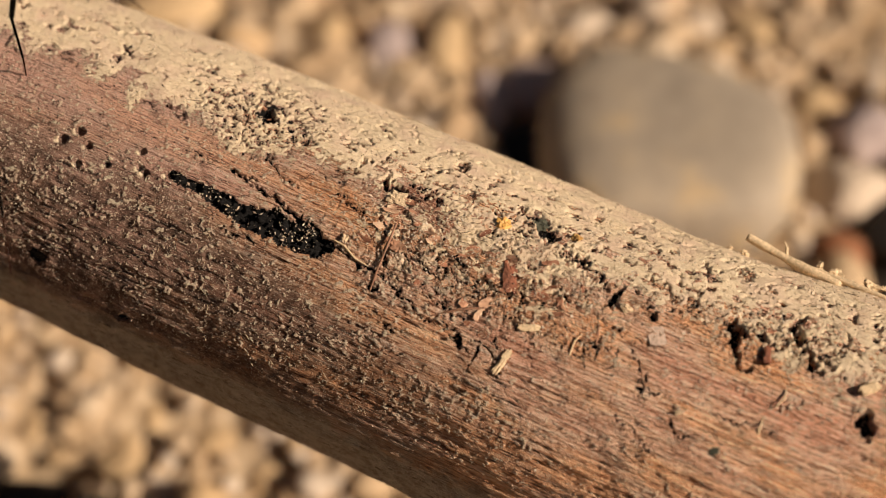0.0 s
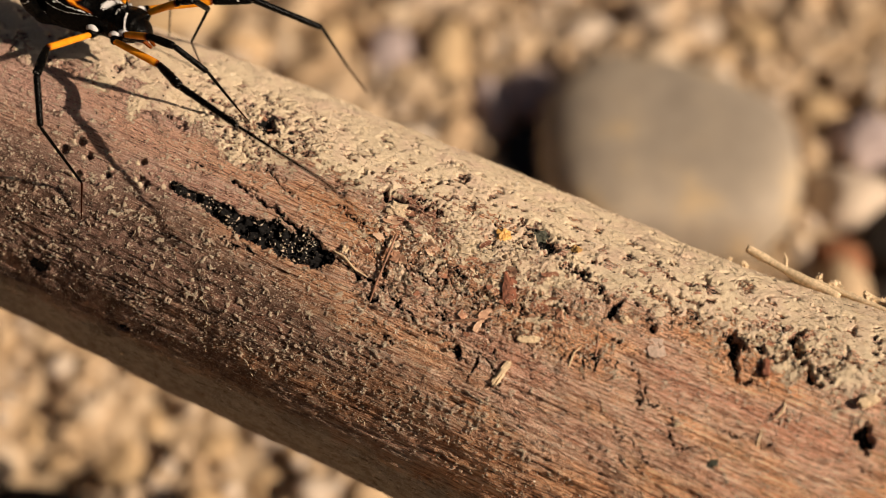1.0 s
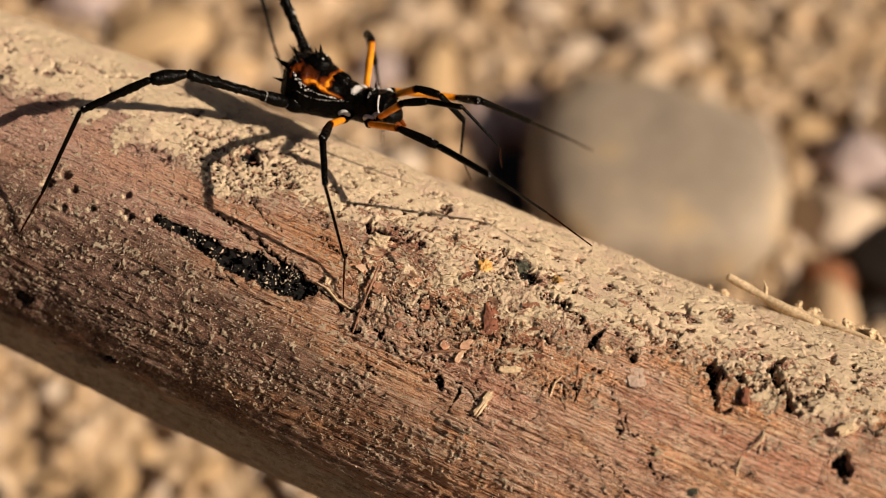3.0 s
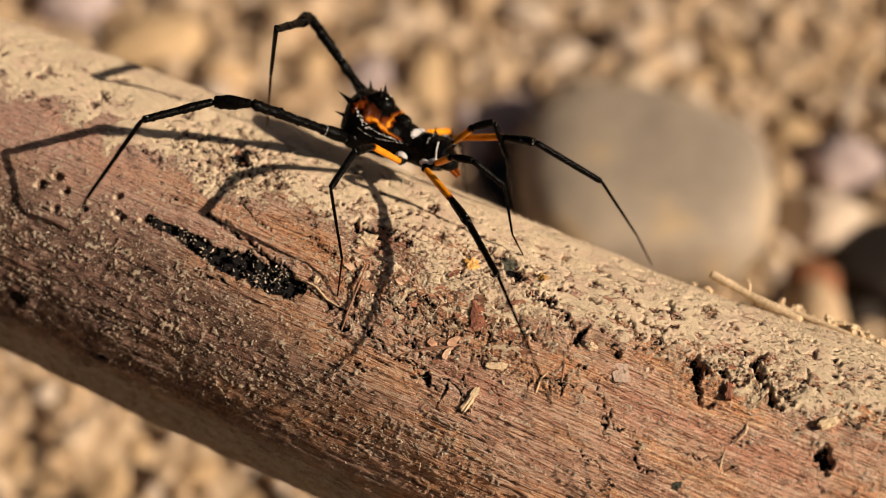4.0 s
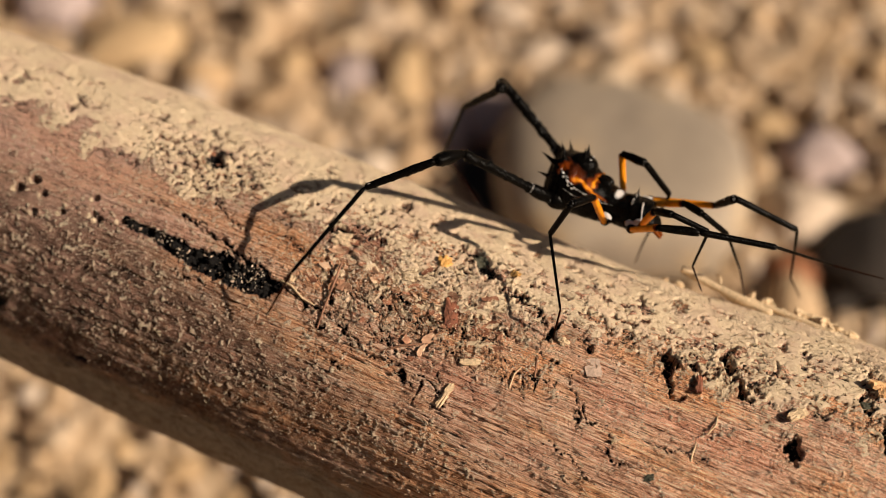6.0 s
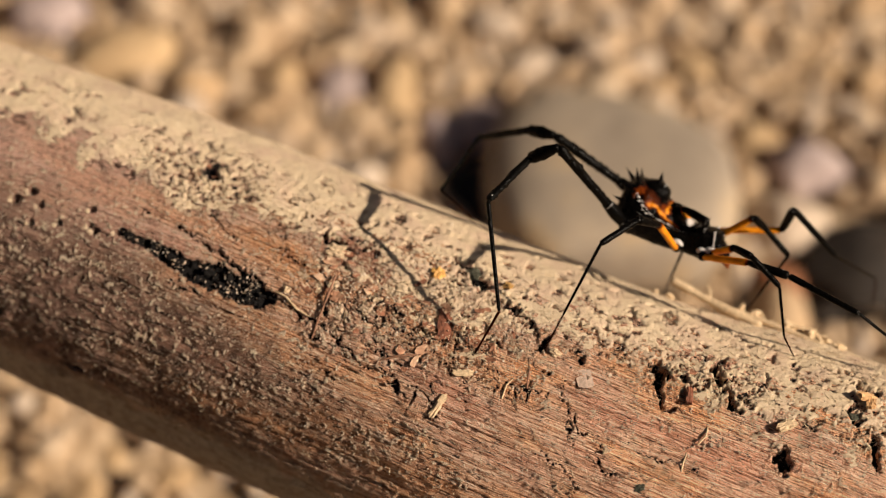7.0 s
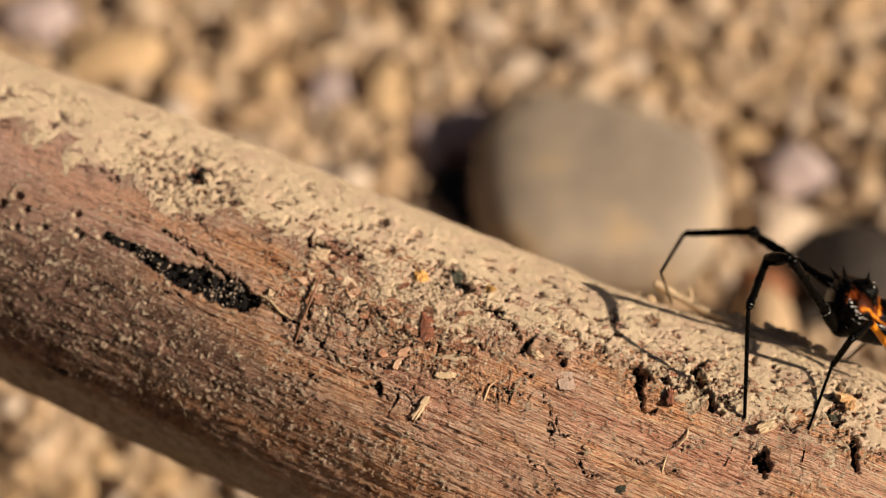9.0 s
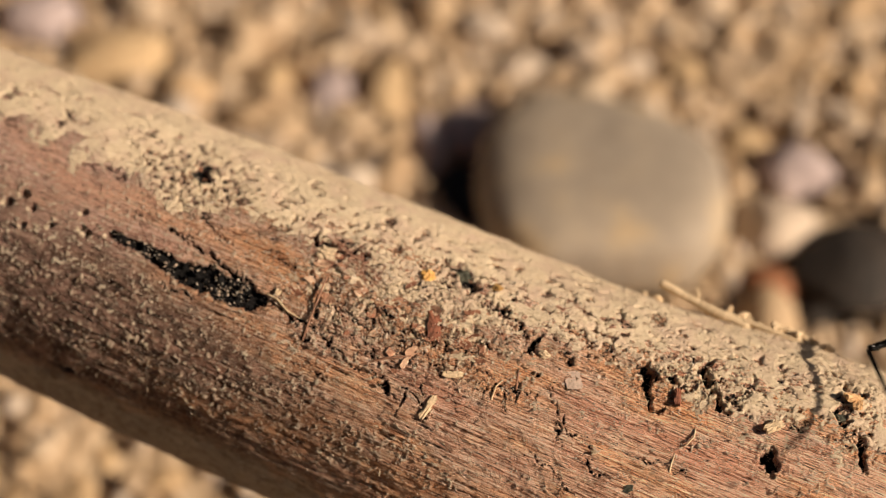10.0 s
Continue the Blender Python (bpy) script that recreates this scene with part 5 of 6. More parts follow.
LEG_ROWS["left", 2] = [
    (0.0, -60.1, 28.8, 17.4, -58.0, 32.5, 19.7, -62.7, 24.8, 15.7, -56.0, 22.3, 6.6, -52.6, 20.9, 1.9),
    (0.5, -49.4, 25.1, 19.6, -47.1, 28.7, 21.7, -50.9, 21.1, 16.8, -43.2, 21.1, 8.2, -39.1, 21.2, 3.9),
    (1.0, -38.8, 25.8, 18.8, -34.6, 28.3, 17.4, -26.8, 28.6, 11.3, -25.4, 25.9, 0.2, -22.9, 24.1, -4.9),
    (1.5, -35.0, 29.4, 14.8, -31.0, 32.1, 14.3, -22.3, 33.1, 9.8, -23.3, 30.0, -1.3, -22.2, 27.0, -6.3),
    (2.0, -28.7, 33.2, 14.1, -25.7, 36.6, 15.4, -21.8, 40.8, 7.3, -20.9, 42.3, -4.1, -19.7, 43.9, -9.7),
    (2.5, -17.4, 33.5, 11.8, -15.9, 35.3, 7.7, -9.2, 37.3, 0.8, -9.4, 39.1, -10.6, -7.6, 38.8, -16.3),
    (2.7, -13.1, 32.6, 10.8, -9.5, 33.5, 13.8, -4.4, 34.5, 5.4, -3.2, 35.8, -6.0, -1.0, 35.8, -11.6),
    (3.8, 2.6, 28.9, 16.9, 4.7, 29.7, 12.7, 13.5, 27.7, 8.6, 19.9, 24.8, -0.6, 23.5, 23.0, -5.0),
    (4.0, 4.0, 30.5, 15.6, 7.7, 30.9, 18.6, 15.8, 29.5, 13.1, 20.8, 25.5, 3.4, 23.8, 22.8, -0.9),
    (4.5, 8.3, 32.8, 19.6, 9.7, 34.4, 15.3, 18.5, 34.8, 10.6, 22.1, 34.6, -0.3, 24.7, 33.4, -5.5),
    (5.0, 15.0, 35.4, 18.0, 17.0, 37.5, 14.2, 24.9, 41.2, 9.6, 34.1, 43.9, 3.0, 39.0, 45.8, 0.2),
    (5.5, 26.6, 31.5, 14.5, 28.9, 31.5, 10.3, 35.1, 29.6, 2.8, 39.3, 31.0, -7.8, 40.2, 27.4, -12.5),
    (5.7, 27.9, 32.5, 9.1, 31.6, 34.0, 11.7, 40.8, 32.3, 8.3, 43.9, 29.5, -2.5, 46.8, 27.4, -7.2),
    (6.8, 38.5, 33.4, 6.9, 40.8, 34.4, 2.8, 46.7, 34.6, -5.1, 46.0, 24.5, -10.7, 44.9, 19.4, -13.6),
    (7.0, 39.6, 35.0, 4.8, 42.0, 37.9, 7.7, 49.7, 35.3, 2.1, 55.6, 35.9, -7.8, 56.7, 31.5, -11.7),
    (7.5, 50.6, 34.6, 4.6, 53.1, 35.3, 0.7, 60.6, 34.7, -5.7, 65.7, 34.2, -16.1, 68.8, 33.8, -21.2),
    (8.0, 61.0, 33.3, 2.8, 63.9, 33.6, -0.9, 57.7, 26.0, 0.4, 65.4, 26.1, -8.2, 69.2, 25.9, -12.8),
    (8.5, 66.1, 36.2, 4.4, 69.4, 36.3, 0.9, 62.7, 29.0, 1.3, 67.9, 25.4, -8.4, 70.5, 23.4, -13.4),
    (9.0, 69.6, 38.7, 4.3, 72.4, 39.2, 0.5, 66.1, 31.9, 2.6, 71.6, 30.1, -7.5, 74.5, 29.4, -12.6),
    (9.5, 83.0, 38.6, 6.8, 85.9, 38.2, 3.0, 80.8, 30.0, 1.1, 85.1, 25.3, -8.5, 87.2, 22.7, -13.5),
    (9.8, 94.4, 38.1, 8.4, 97.2, 37.2, 4.7, 91.4, 29.4, 3.2, 96.7, 25.3, -6.2, 99.5, 23.1, -11.0),
    (10.0, 100.3, 37.7, 9.5, 103.1, 36.4, 5.8, 96.6, 29.0, 4.8, 102.9, 25.5, -4.3, 106.2, 23.7, -8.9),
]
LEG_ROWS["left", 3] = [
    (0.0, -68.2, 28.8, 15.0, -67.7, 31.8, 17.5, -67.3, 31.7, 11.2, -68.7, 23.3, 5.2, -69.4, 19.4, 2.5),
    (0.5, -57.9, 25.5, 18.3, -57.8, 27.8, 21.5, -56.7, 31.2, 16.3, -57.7, 23.1, 9.7, -58.1, 19.4, 6.7),
    (1.0, -48.6, 26.5, 18.8, -49.2, 28.4, 22.2, -48.3, 31.6, 16.9, -47.2, 23.6, 10.2, -46.8, 20.0, 7.1),
    (1.5, -40.7, 28.5, 21.2, -39.8, 26.4, 18.0, -39.9, 31.9, 15.0, -37.6, 24.4, 8.1, -36.6, 21.0, 4.9),
    (2.0, -33.2, 31.4, 16.1, -33.6, 27.8, 17.8, -32.7, 31.2, 12.7, -30.7, 24.7, 4.7, -29.7, 21.7, 1.2),
    (2.5, -29.4, 33.8, 12.9, -31.4, 36.5, 10.8, -29.4, 32.7, 6.3, -26.0, 26.2, -1.3, -24.5, 23.3, -4.7),
    (2.7, -25.6, 33.9, 12.5, -27.4, 36.2, 9.8, -26.1, 32.2, 5.2, -23.8, 25.6, -2.6, -22.8, 22.5, -6.1),
    (3.8, -8.4, 28.1, 5.0, -9.2, 27.0, 1.3, -8.5, 27.7, -4.9, -6.3, 21.9, -13.3, -5.4, 17.3, -13.6),
    (4.0, -6.6, 28.4, 4.8, -7.4, 27.4, 1.1, -6.6, 28.0, -5.1, -4.4, 21.9, -13.4, -3.5, 17.3, -13.7),
    (4.5, -2.2, 31.7, 4.7, -3.0, 30.7, 0.9, -2.2, 28.2, -4.8, -0.6, 21.1, -12.3, 0.1, 16.8, -14.3),
    (5.0, 1.7, 32.7, 7.1, 1.0, 31.7, 3.3, 3.3, 27.9, -1.2, 7.1, 21.6, -8.7, 8.8, 18.8, -12.1),
    (5.5, 20.0, 30.1, 17.5, 20.9, 31.9, 14.1, 15.0, 29.7, 14.0, 20.0, 24.4, 6.5, 22.8, 22.2, 3.3),
    (5.7, 19.2, 34.4, 9.9, 20.7, 35.3, 13.4, 25.0, 32.2, 10.0, 23.4, 25.5, 2.0, 23.8, 22.4, -1.5),
    (6.8, 29.9, 32.7, 16.6, 30.9, 32.2, 12.8, 28.8, 30.5, 7.1, 28.4, 24.6, -1.5, 28.2, 22.0, -5.5),
    (7.0, 30.7, 33.6, 16.3, 32.1, 33.1, 12.6, 30.9, 30.3, 7.1, 30.6, 24.6, -1.7, 30.5, 22.1, -5.7),
    (7.5, 35.2, 35.8, 9.4, 36.2, 35.2, 5.6, 39.4, 29.8, 6.2, 35.7, 24.5, -2.0, 33.7, 22.2, -5.7),
    (8.0, 50.3, 32.1, 2.5, 50.8, 35.3, 4.9, 50.6, 29.3, 3.2, 48.8, 24.2, -5.8, 48.1, 21.8, -9.9),
    (8.5, 55.0, 30.7, 1.6, 55.6, 33.7, 4.1, 55.0, 28.9, 0.1, 53.5, 23.4, -8.7, 52.8, 20.8, -12.6),
    (9.0, 59.4, 31.2, 1.4, 59.5, 34.4, 3.8, 59.1, 30.6, -1.2, 58.0, 24.1, -9.4, 57.5, 21.1, -13.1),
    (9.5, 73.6, 38.8, 7.5, 73.4, 37.7, 3.7, 73.0, 32.3, 0.5, 72.4, 25.6, -7.5, 72.1, 22.6, -11.2),
    (9.8, 85.2, 38.5, 8.5, 85.2, 38.0, 4.6, 84.7, 32.1, 2.6, 84.3, 26.0, -6.0, 84.1, 23.3, -9.8),
    (10.0, 91.3, 38.2, 9.1, 91.5, 38.1, 5.1, 90.8, 32.0, 3.8, 90.6, 26.2, -4.9, 90.5, 23.6, -8.9),
]
LEG_ROWS["left", 4] = [
    (0.0, -77.6, 38.9, 17.8, -77.4, 34.7, 17.5, -79.9, 37.8, 8.1, -80.2, 27.3, 3.6, -80.6, 19.5, -0.5),
    (0.5, -67.5, 35.3, 21.2, -67.0, 31.1, 21.7, -69.1, 36.8, 13.5, -69.1, 26.8, 8.0, -69.3, 19.3, 3.3),
    (1.0, -60.1, 34.6, 20.7, -59.0, 30.7, 21.8, -61.6, 37.3, 14.5, -59.5, 27.5, 9.0, -57.9, 20.1, 4.5),
    (1.5, -52.9, 34.7, 18.6, -51.2, 31.1, 19.9, -54.8, 37.5, 12.9, -51.1, 28.0, 7.6, -48.2, 20.9, 3.2),
    (2.0, -47.0, 37.7, 15.8, -45.2, 34.1, 17.0, -48.4, 38.3, 8.3, -44.6, 28.7, 3.5, -41.7, 21.4, -0.7),
    (2.5, -40.6, 38.8, 12.1, -38.3, 35.8, 13.8, -42.3, 38.3, 4.8, -37.8, 28.6, 0.7, -34.5, 21.4, -3.3),
    (2.7, -38.4, 37.9, 12.4, -35.6, 35.5, 14.3, -41.4, 37.7, 6.2, -36.1, 28.4, 2.2, -32.6, 21.5, -2.3),
    (3.8, -27.8, 34.8, 15.6, -29.7, 34.2, 11.9, -28.6, 31.4, 21.6, -29.6, 25.8, 11.7, -24.5, 20.9, 6.3),
    (4.0, -26.4, 33.8, 13.3, -26.8, 33.0, 17.3, -26.4, 30.4, 27.1, -27.9, 25.6, 16.8, -27.6, 19.5, 10.0),
    (4.5, -21.8, 33.2, 14.7, -24.6, 32.8, 11.5, -25.8, 30.7, 21.3, -28.1, 24.9, 11.7, -22.3, 20.9, 6.2),
    (5.0, -15.5, 32.5, 15.1, -18.5, 31.9, 12.1, -21.5, 29.2, 21.4, -26.0, 24.2, 12.1, -19.5, 20.7, 7.1),
    (5.5, -3.2, 38.7, 10.1, -3.3, 37.4, 14.1, -6.3, 33.6, 5.1, -6.9, 27.4, -4.4, -4.4, 20.1, -8.8),
    (5.7, -0.1, 37.9, 9.1, -0.3, 37.1, 13.2, -4.5, 33.1, 4.8, -6.1, 27.3, -4.8, 0.7, 21.7, -3.7),
    (6.8, 8.0, 35.9, 9.0, 6.8, 35.1, 12.9, 0.1, 32.6, 5.7, -3.3, 24.9, -2.1, 5.1, 22.0, -1.3),
    (7.0, 10.0, 35.8, 12.5, 7.2, 35.2, 9.4, 0.2, 32.2, 2.6, -0.1, 23.8, 10.2, 4.3, 21.9, 2.7),
    (7.5, 19.0, 32.4, 12.8, 15.0, 31.9, 11.4, 6.0, 28.3, 8.2, 2.5, 23.1, 17.6, 5.4, 19.9, 9.8),
    (8.0, 32.9, 39.4, 3.9, 31.4, 37.3, 7.2, 27.7, 33.2, -1.3, 29.7, 25.0, 6.3, 33.0, 22.9, -1.7),
    (8.5, 37.8, 37.9, 1.9, 36.7, 36.0, 5.5, 31.3, 33.0, -2.6, 31.4, 27.1, 7.0, 33.9, 23.1, -0.6),
    (9.0, 42.6, 35.3, 0.0, 40.7, 35.7, 3.8, 32.3, 32.4, -1.0, 31.9, 26.0, 8.4, 34.4, 23.1, 0.3),
    (9.5, 52.3, 36.7, 7.9, 49.7, 36.0, 11.1, 42.7, 32.8, 4.3, 41.6, 26.5, 13.6, 43.3, 23.0, 5.5),
    (9.8, 66.4, 37.5, 2.2, 64.8, 35.9, 5.8, 62.9, 31.1, -2.9, 72.3, 25.5, 0.2, 66.1, 24.6, -6.1),
    (10.0, 72.3, 37.1, 2.1, 70.4, 35.8, 5.6, 65.4, 32.1, -2.6, 65.3, 26.1, 7.0, 69.5, 25.4, -0.8),
]
# segment lengths: femur, patella, tibia, metatarsus, tarsus
LENGTHS = {
    ("right", 1): (5.42, 3.09, 5.01, 6.71, 3.33),
    ("right", 2): (7.05, 5.19, 9.68, 12.50, 6.78),
    ("right", 3): (7.41, 4.65, 6.14, 10.47, 4.74),
    ("right", 4): (14.83, 4.57, 9.05, 13.49, 6.79),
    ("left", 1): (5.06, 2.72, 5.20, 7.09, 4.17),
    ("left", 2): (8.13, 4.80, 9.88, 11.57, 5.96),
    ("left", 3): (6.13, 3.97, 6.27, 10.48, 4.75),
    ("left", 4): (14.17, 4.22, 10.18, 11.42, 8.88),
}
HIPS = {1: (5.76, -2.51, 0.29), 2: (4.87, -3.70, -0.23), 3: (1.27, -3.49, -0.83), 4: (-6.12, -3.78, -0.24)}


def chitin_material():
    m, nt, b = material("black_chitin")
    pos = nt.nodes.new("ShaderNodeTexCoord").outputs["Object"]
    amber = node(nt, "ShaderNodeAttribute", attribute_name="amber").outputs["Fac"]
    pale = node(nt, "ShaderNodeAttribute", attribute_name="pale").outputs["Fac"]
    dark = ramp(nt, noise_tex(nt, pos, 1800.0, 4), [(0.3, (0.0008, 0.0008, 0.0008)), (0.75, (0.003, 0.0025, 0.002))])
    warm = ramp(nt, noise_tex(nt, pos, 900.0, 4), [(0.3, (0.62, 0.19, 0.008)), (0.7, (0.80, 0.31, 0.016))])
    rust = (0.12, 0.022, 0.003)
    col = mix(nt, ramp(nt, amber, [(0.1, (0, 0, 0)), (0.4, (1, 1, 1))]), dark, (*rust, 1))
    col = mix(nt, ramp(nt, amber, [(0.5, (0, 0, 0)), (0.85, (1, 1, 1))]), col, warm)
    bits = maths(nt, "ADD", pale, maths(nt, "MULTIPLY", maths(nt, "SUBTRACT", noise_tex(nt, pos, 4500.0, 3), 0.5), 0.8))
    col = mix(nt, ramp(nt, bits, [(0.45, (0, 0, 0)), (0.6, (1, 1, 1))]), col, (0.58, 0.55, 0.53))
    nt.links.new(col, b.inputs["Base Color"])
    b.inputs["Roughness"].default_value = 0.27
    b.inputs["Specular IOR Level"].default_value = 0.05
    bump(nt, b, noise_tex(nt, pos, 3600.0, 3), 1.0, 0.00010)
    return m


CHITIN = chitin_material()


def shell(name, V, faces, amber=None, pale=None):
    me = mesh_from(name, np.asarray(V) * MM, faces, CHITIN)
    for key, field in (("amber", amber), ("pale", pale)):
        att = me.attributes.new(key, "FLOAT", "POINT")
        att.data.foreach_set("value", np.zeros(len(V), np.float32) if field is None else np.asarray(field, np.float32))
    return me


def loft(stations, ring, sides):
    """Rings along x, closed at both ends: stations are x values, ring(x, angles) gives y and z."""
    w = np.linspace(0, 2 * np.pi, sides, endpoint=False)
    V = []
    for x in stations:
        y, z = ring(x, w)
        V.append(np.stack([np.full(sides, x), y, z], -1))
    V = np.concatenate(V)
    n = len(stations)
    idx = np.arange(n * sides).reshape(n, sides)
    nxt = np.roll(idx, -1, 1)
    faces = np.stack([idx[:-1], nxt[:-1], nxt[1:], idx[1:]], -1).reshape(-1, 4).tolist()
    faces += [idx[0][::-1].tolist(), idx[-1].tolist()]
    return V, faces


def segment(name, length, r0, r1, seed, swell=0.0, amber_to=0.0, knobs=0.0, rim=0.0, bow=0.0, tint=0.0, fleck=0.0, block=0.0):
    """A leg segment along x, in millimetres: radii at both ends, a swelling, amber up to a share of its length, knobs and a pale rim."""
    n = max(10, int(length * (3.2 if knobs else 2.0)))
    sides = 14 if knobs else 10
    k = np.concatenate([[0.0, 0.012], np.linspace(0.04, 0.96, n), [0.988, 1.0]])
    xs = k * length

    def ring(x, w):
        q = x / length
        r = r0 + (r1 - r0) * q + swell * math.sin(math.pi * q) ** 1.5
        r *= 0.35 if q <= 0 or q >= 1 else (0.8 if q < 0.02 or q > 0.98 else 1.0)
        rr = r * (1 + 0.05 * (fractal(x * 2.0 + seed, np.cos(w), np.sin(w), seed, 2) - 0.5))
        if knobs and 0.02 < q < 0.98:
            rr = rr + knobs * np.maximum(grain(x * 3.1 + seed, np.cos(w) * 2.2 + 5, np.sin(w) * 2.2, seed) - 0.58, 0) * 3
        if block and 0 < q < 0.24:
            rr = block * (0.86 + 0.22 * math.sin(math.pi * q / 0.24)) * (1 + 0.10 * (fractal(x * 3 + seed, np.cos(w) * 2, np.sin(w) * 2, seed, 2) - 0.5))
        lift = bow * math.sin(math.pi * q)
        return rr * np.cos(w), rr * np.sin(w) + lift

    V, faces = loft(xs, ring, sides)
    q = V[:, 0] / length
    amber = np.where(q < amber_to, 1.0, 0.0) * smooth(amber_to, amber_to - 0.10, q) if amber_to else np.full(len(V), tint)
    pale = rim * np.maximum(smooth(0.965, 0.99, q), 0.7 * smooth(0.035, 0.01, q))
    if block:
        pale = np.maximum(pale, 0.6 * np.exp(-((q - 0.235) / 0.014) ** 2) + 0.5 * np.exp(-((q - 0.02) / 0.02) ** 2))
    if fleck:
        rng = np.random.default_rng(seed)
        pale = np.maximum(pale, (rng.random(len(V)) < fleck) * 0.75)
    return shell(name, V, faces, amber, pale)


def ball(name, centre, radii, seed, pale=0.0, amber=0.0, level=3, craggy=0.10):
    v, fs = ico(level)
    v = v * (1 + craggy * (fractal(v[:, 0] * 2 + seed, v[:, 1] * 2, v[:, 2] * 2, seed, 3) - 0.5))[:, None]
    return shell(name, v * np.array(radii) + np.array(centre), fs, np.full(len(v), amber), np.full(len(v), pale))


def thorn(name, base, tip, r, seed):
    base, tip = np.array(base, float), np.array(tip, float)
    d = tip - base
    ln = np.linalg.norm(d)
    V, faces = loft(np.array([-0.12, 0.0, 0.25, 0.5, 0.75, 0.93, 1.0]) * ln, lambda x, w: (r * max(0.06, 1 - max(x, 0) / ln) ** 1.2 * np.cos(w), r * max(0.06, 1 - max(x, 0) / ln) ** 1.2 * np.sin(w)), 8)
    R = np.array(Vector(d).to_track_quat("X", "Z").to_matrix())
    return shell(name, V @ R.T + base, faces)


# trunk outline: x, half width, top, underside
TRUNK = np.array([(-7.9, 1.8, 2.8, 0.6), (-7.5, 3.0, 3.9, -0.6), (-6.5, 3.8, 4.6, -1.6), (-4.5, 4.0, 4.5, -2.3), (-2.2, 3.4, 3.4, -2.4), (0.2, 2.5, 2.3, -2.3), (1.8, 2.2, 1.8, -2.0), (3.4, 2.35, 2.1, -1.9), (5.2, 2.4, 2.3, -1.7), (6.0, 2.2, 2.1, -1.5)])


def trunk_at(x):
    return [np.interp(x, TRUNK[:, 0], TRUNK[:, k]) for k in (1, 2, 3)]


def build_trunk(animal):
    xs = np.concatenate([np.linspace(-7.75, -6.2, 26), np.linspace(-6.1, 5.2, 104), np.linspace(5.3, 6.0, 10)])

    def ring(x, w):
        hw, zt, zb = trunk_at(x)
        c, s = np.cos(w), np.sin(w)
        y = hw * np.sign(c) * np.abs(c) ** 0.62
        z = np.where(s > 0, 0.6 + (zt - 0.6) * np.abs(s) ** 0.9, 0.6 - (0.6 - zb) * np.abs(s) ** 0.8)
        k = 1 + 0.10 * (fractal(x * 1.3, c * 1.5, s * 1.5, 71, 4) - 0.5) + 0.05 * np.maximum(grain(x * 2.6, y * 2.6, z * 2.6, 73) - 0.5, 0)
        return y * k, z * k

    V, faces = loft(xs, ring, 96)
    x, y, z = V.T
    hw, zt, zb = trunk_at(x)
    # amber saddle: a bright patch below the big mound, a reddening stem towards the waist, a limb up to the back, mottled brown behind
    f = np.clip((z - 0.6) / np.maximum(zt - 0.6, 0.1), -1, 1)
    wob = fractal(x * 1.2, y * 1.2 + 9, z * 1.2, 77, 3) - 0.5
    f2, x2 = f + 0.16 * wob, x + 1.1 * wob
    saddle = np.exp(-((x2 + 3.2) / 1.35) ** 2 - ((f2 - 0.66 - 0.03 * (x + 3.2)) / 0.11) ** 2)
    stem = np.exp(-((f2 - 0.64 + 0.075 * (x + 2.6)) / 0.085) ** 2) * smooth(-3.4, -2.6, x2) * smooth(1.2, 0.2, x2) * (0.58 + 0.40 * smooth(0.2, -2.2, x))
    limb = np.exp(-((x2 + 1.9 - 1.1 * (f - 0.7)) / 0.40) ** 2) * smooth(0.60, 0.74, f) * (1 - 0.35 * smooth(0.85, 1.0, f))
    mottle = 0.55 * np.exp(-((x2 + 5.7) / 0.95) ** 2 - ((f2 - 0.78) / 0.17) ** 2) * smooth(0.42, 0.56, fractal(x * 1.6 + 3, y * 1.6, z, 78, 3))
    spot = np.exp(-((x + 3.0) / 0.33) ** 2 - ((f - 0.60) / 0.07) ** 2)
    amber = np.clip(np.maximum(np.maximum(saddle, stem), np.maximum(0.9 * limb, mottle)) - 0.7 * spot, 0, 1) * (f > 0.05)
    amber = np.maximum(amber, 0.22 * np.exp(-((x + 3.6) / 2.4) ** 2 - ((f2 - 0.8) / 0.2) ** 2))
    pale = 0.95 * np.exp(-((x - 1.5) / 0.62) ** 2 - (y / 1.7) ** 2) * (z > 0.8)
    part("trunk", shell("trunk", V, faces, amber, pale), animal, "black trunk with an amber-brown saddle")
    # head shield in front, below the collar
    def head_ring(x, w):
        q = (x - 5.6) / 2.1
        r = math.sqrt(max(0.03, 1 - q * q))
        return (1.95 * r * np.cos(w)) * (1 + 0.2 * (fractal(x * 1.5, np.cos(w) * 2, np.sin(w) * 2, 66, 3) - 0.5)), 0.25 + 1.4 * r * np.sin(w) - 0.7 * q

    V, faces = loft(np.linspace(5.6, 7.69, 22), head_ring, 32)
    part("head", shell("head", V, faces), animal, "blunt black head shield")
    for k, (c, r) in enumerate((((-4.1, 0, 3.8), (2.0, 1.75, 1.45)), ((-0.8, 0.5, 2.5), (1.2, 0.75, 0.85)), ((-0.8, -0.5, 2.5), (1.2, 0.75, 0.85)), ((3.0, 0.0, 1.6), (0.9, 1.2, 0.75)), ((-6.2, 1.6, 3.5), (1.1, 1.2, 0.85)), ((-6.2, -1.6, 3.5), (1.1, 1.2, 0.85)))):
        part("mound", ball("mound", c, r, 80 + k, craggy=0.16, level=4), animal)
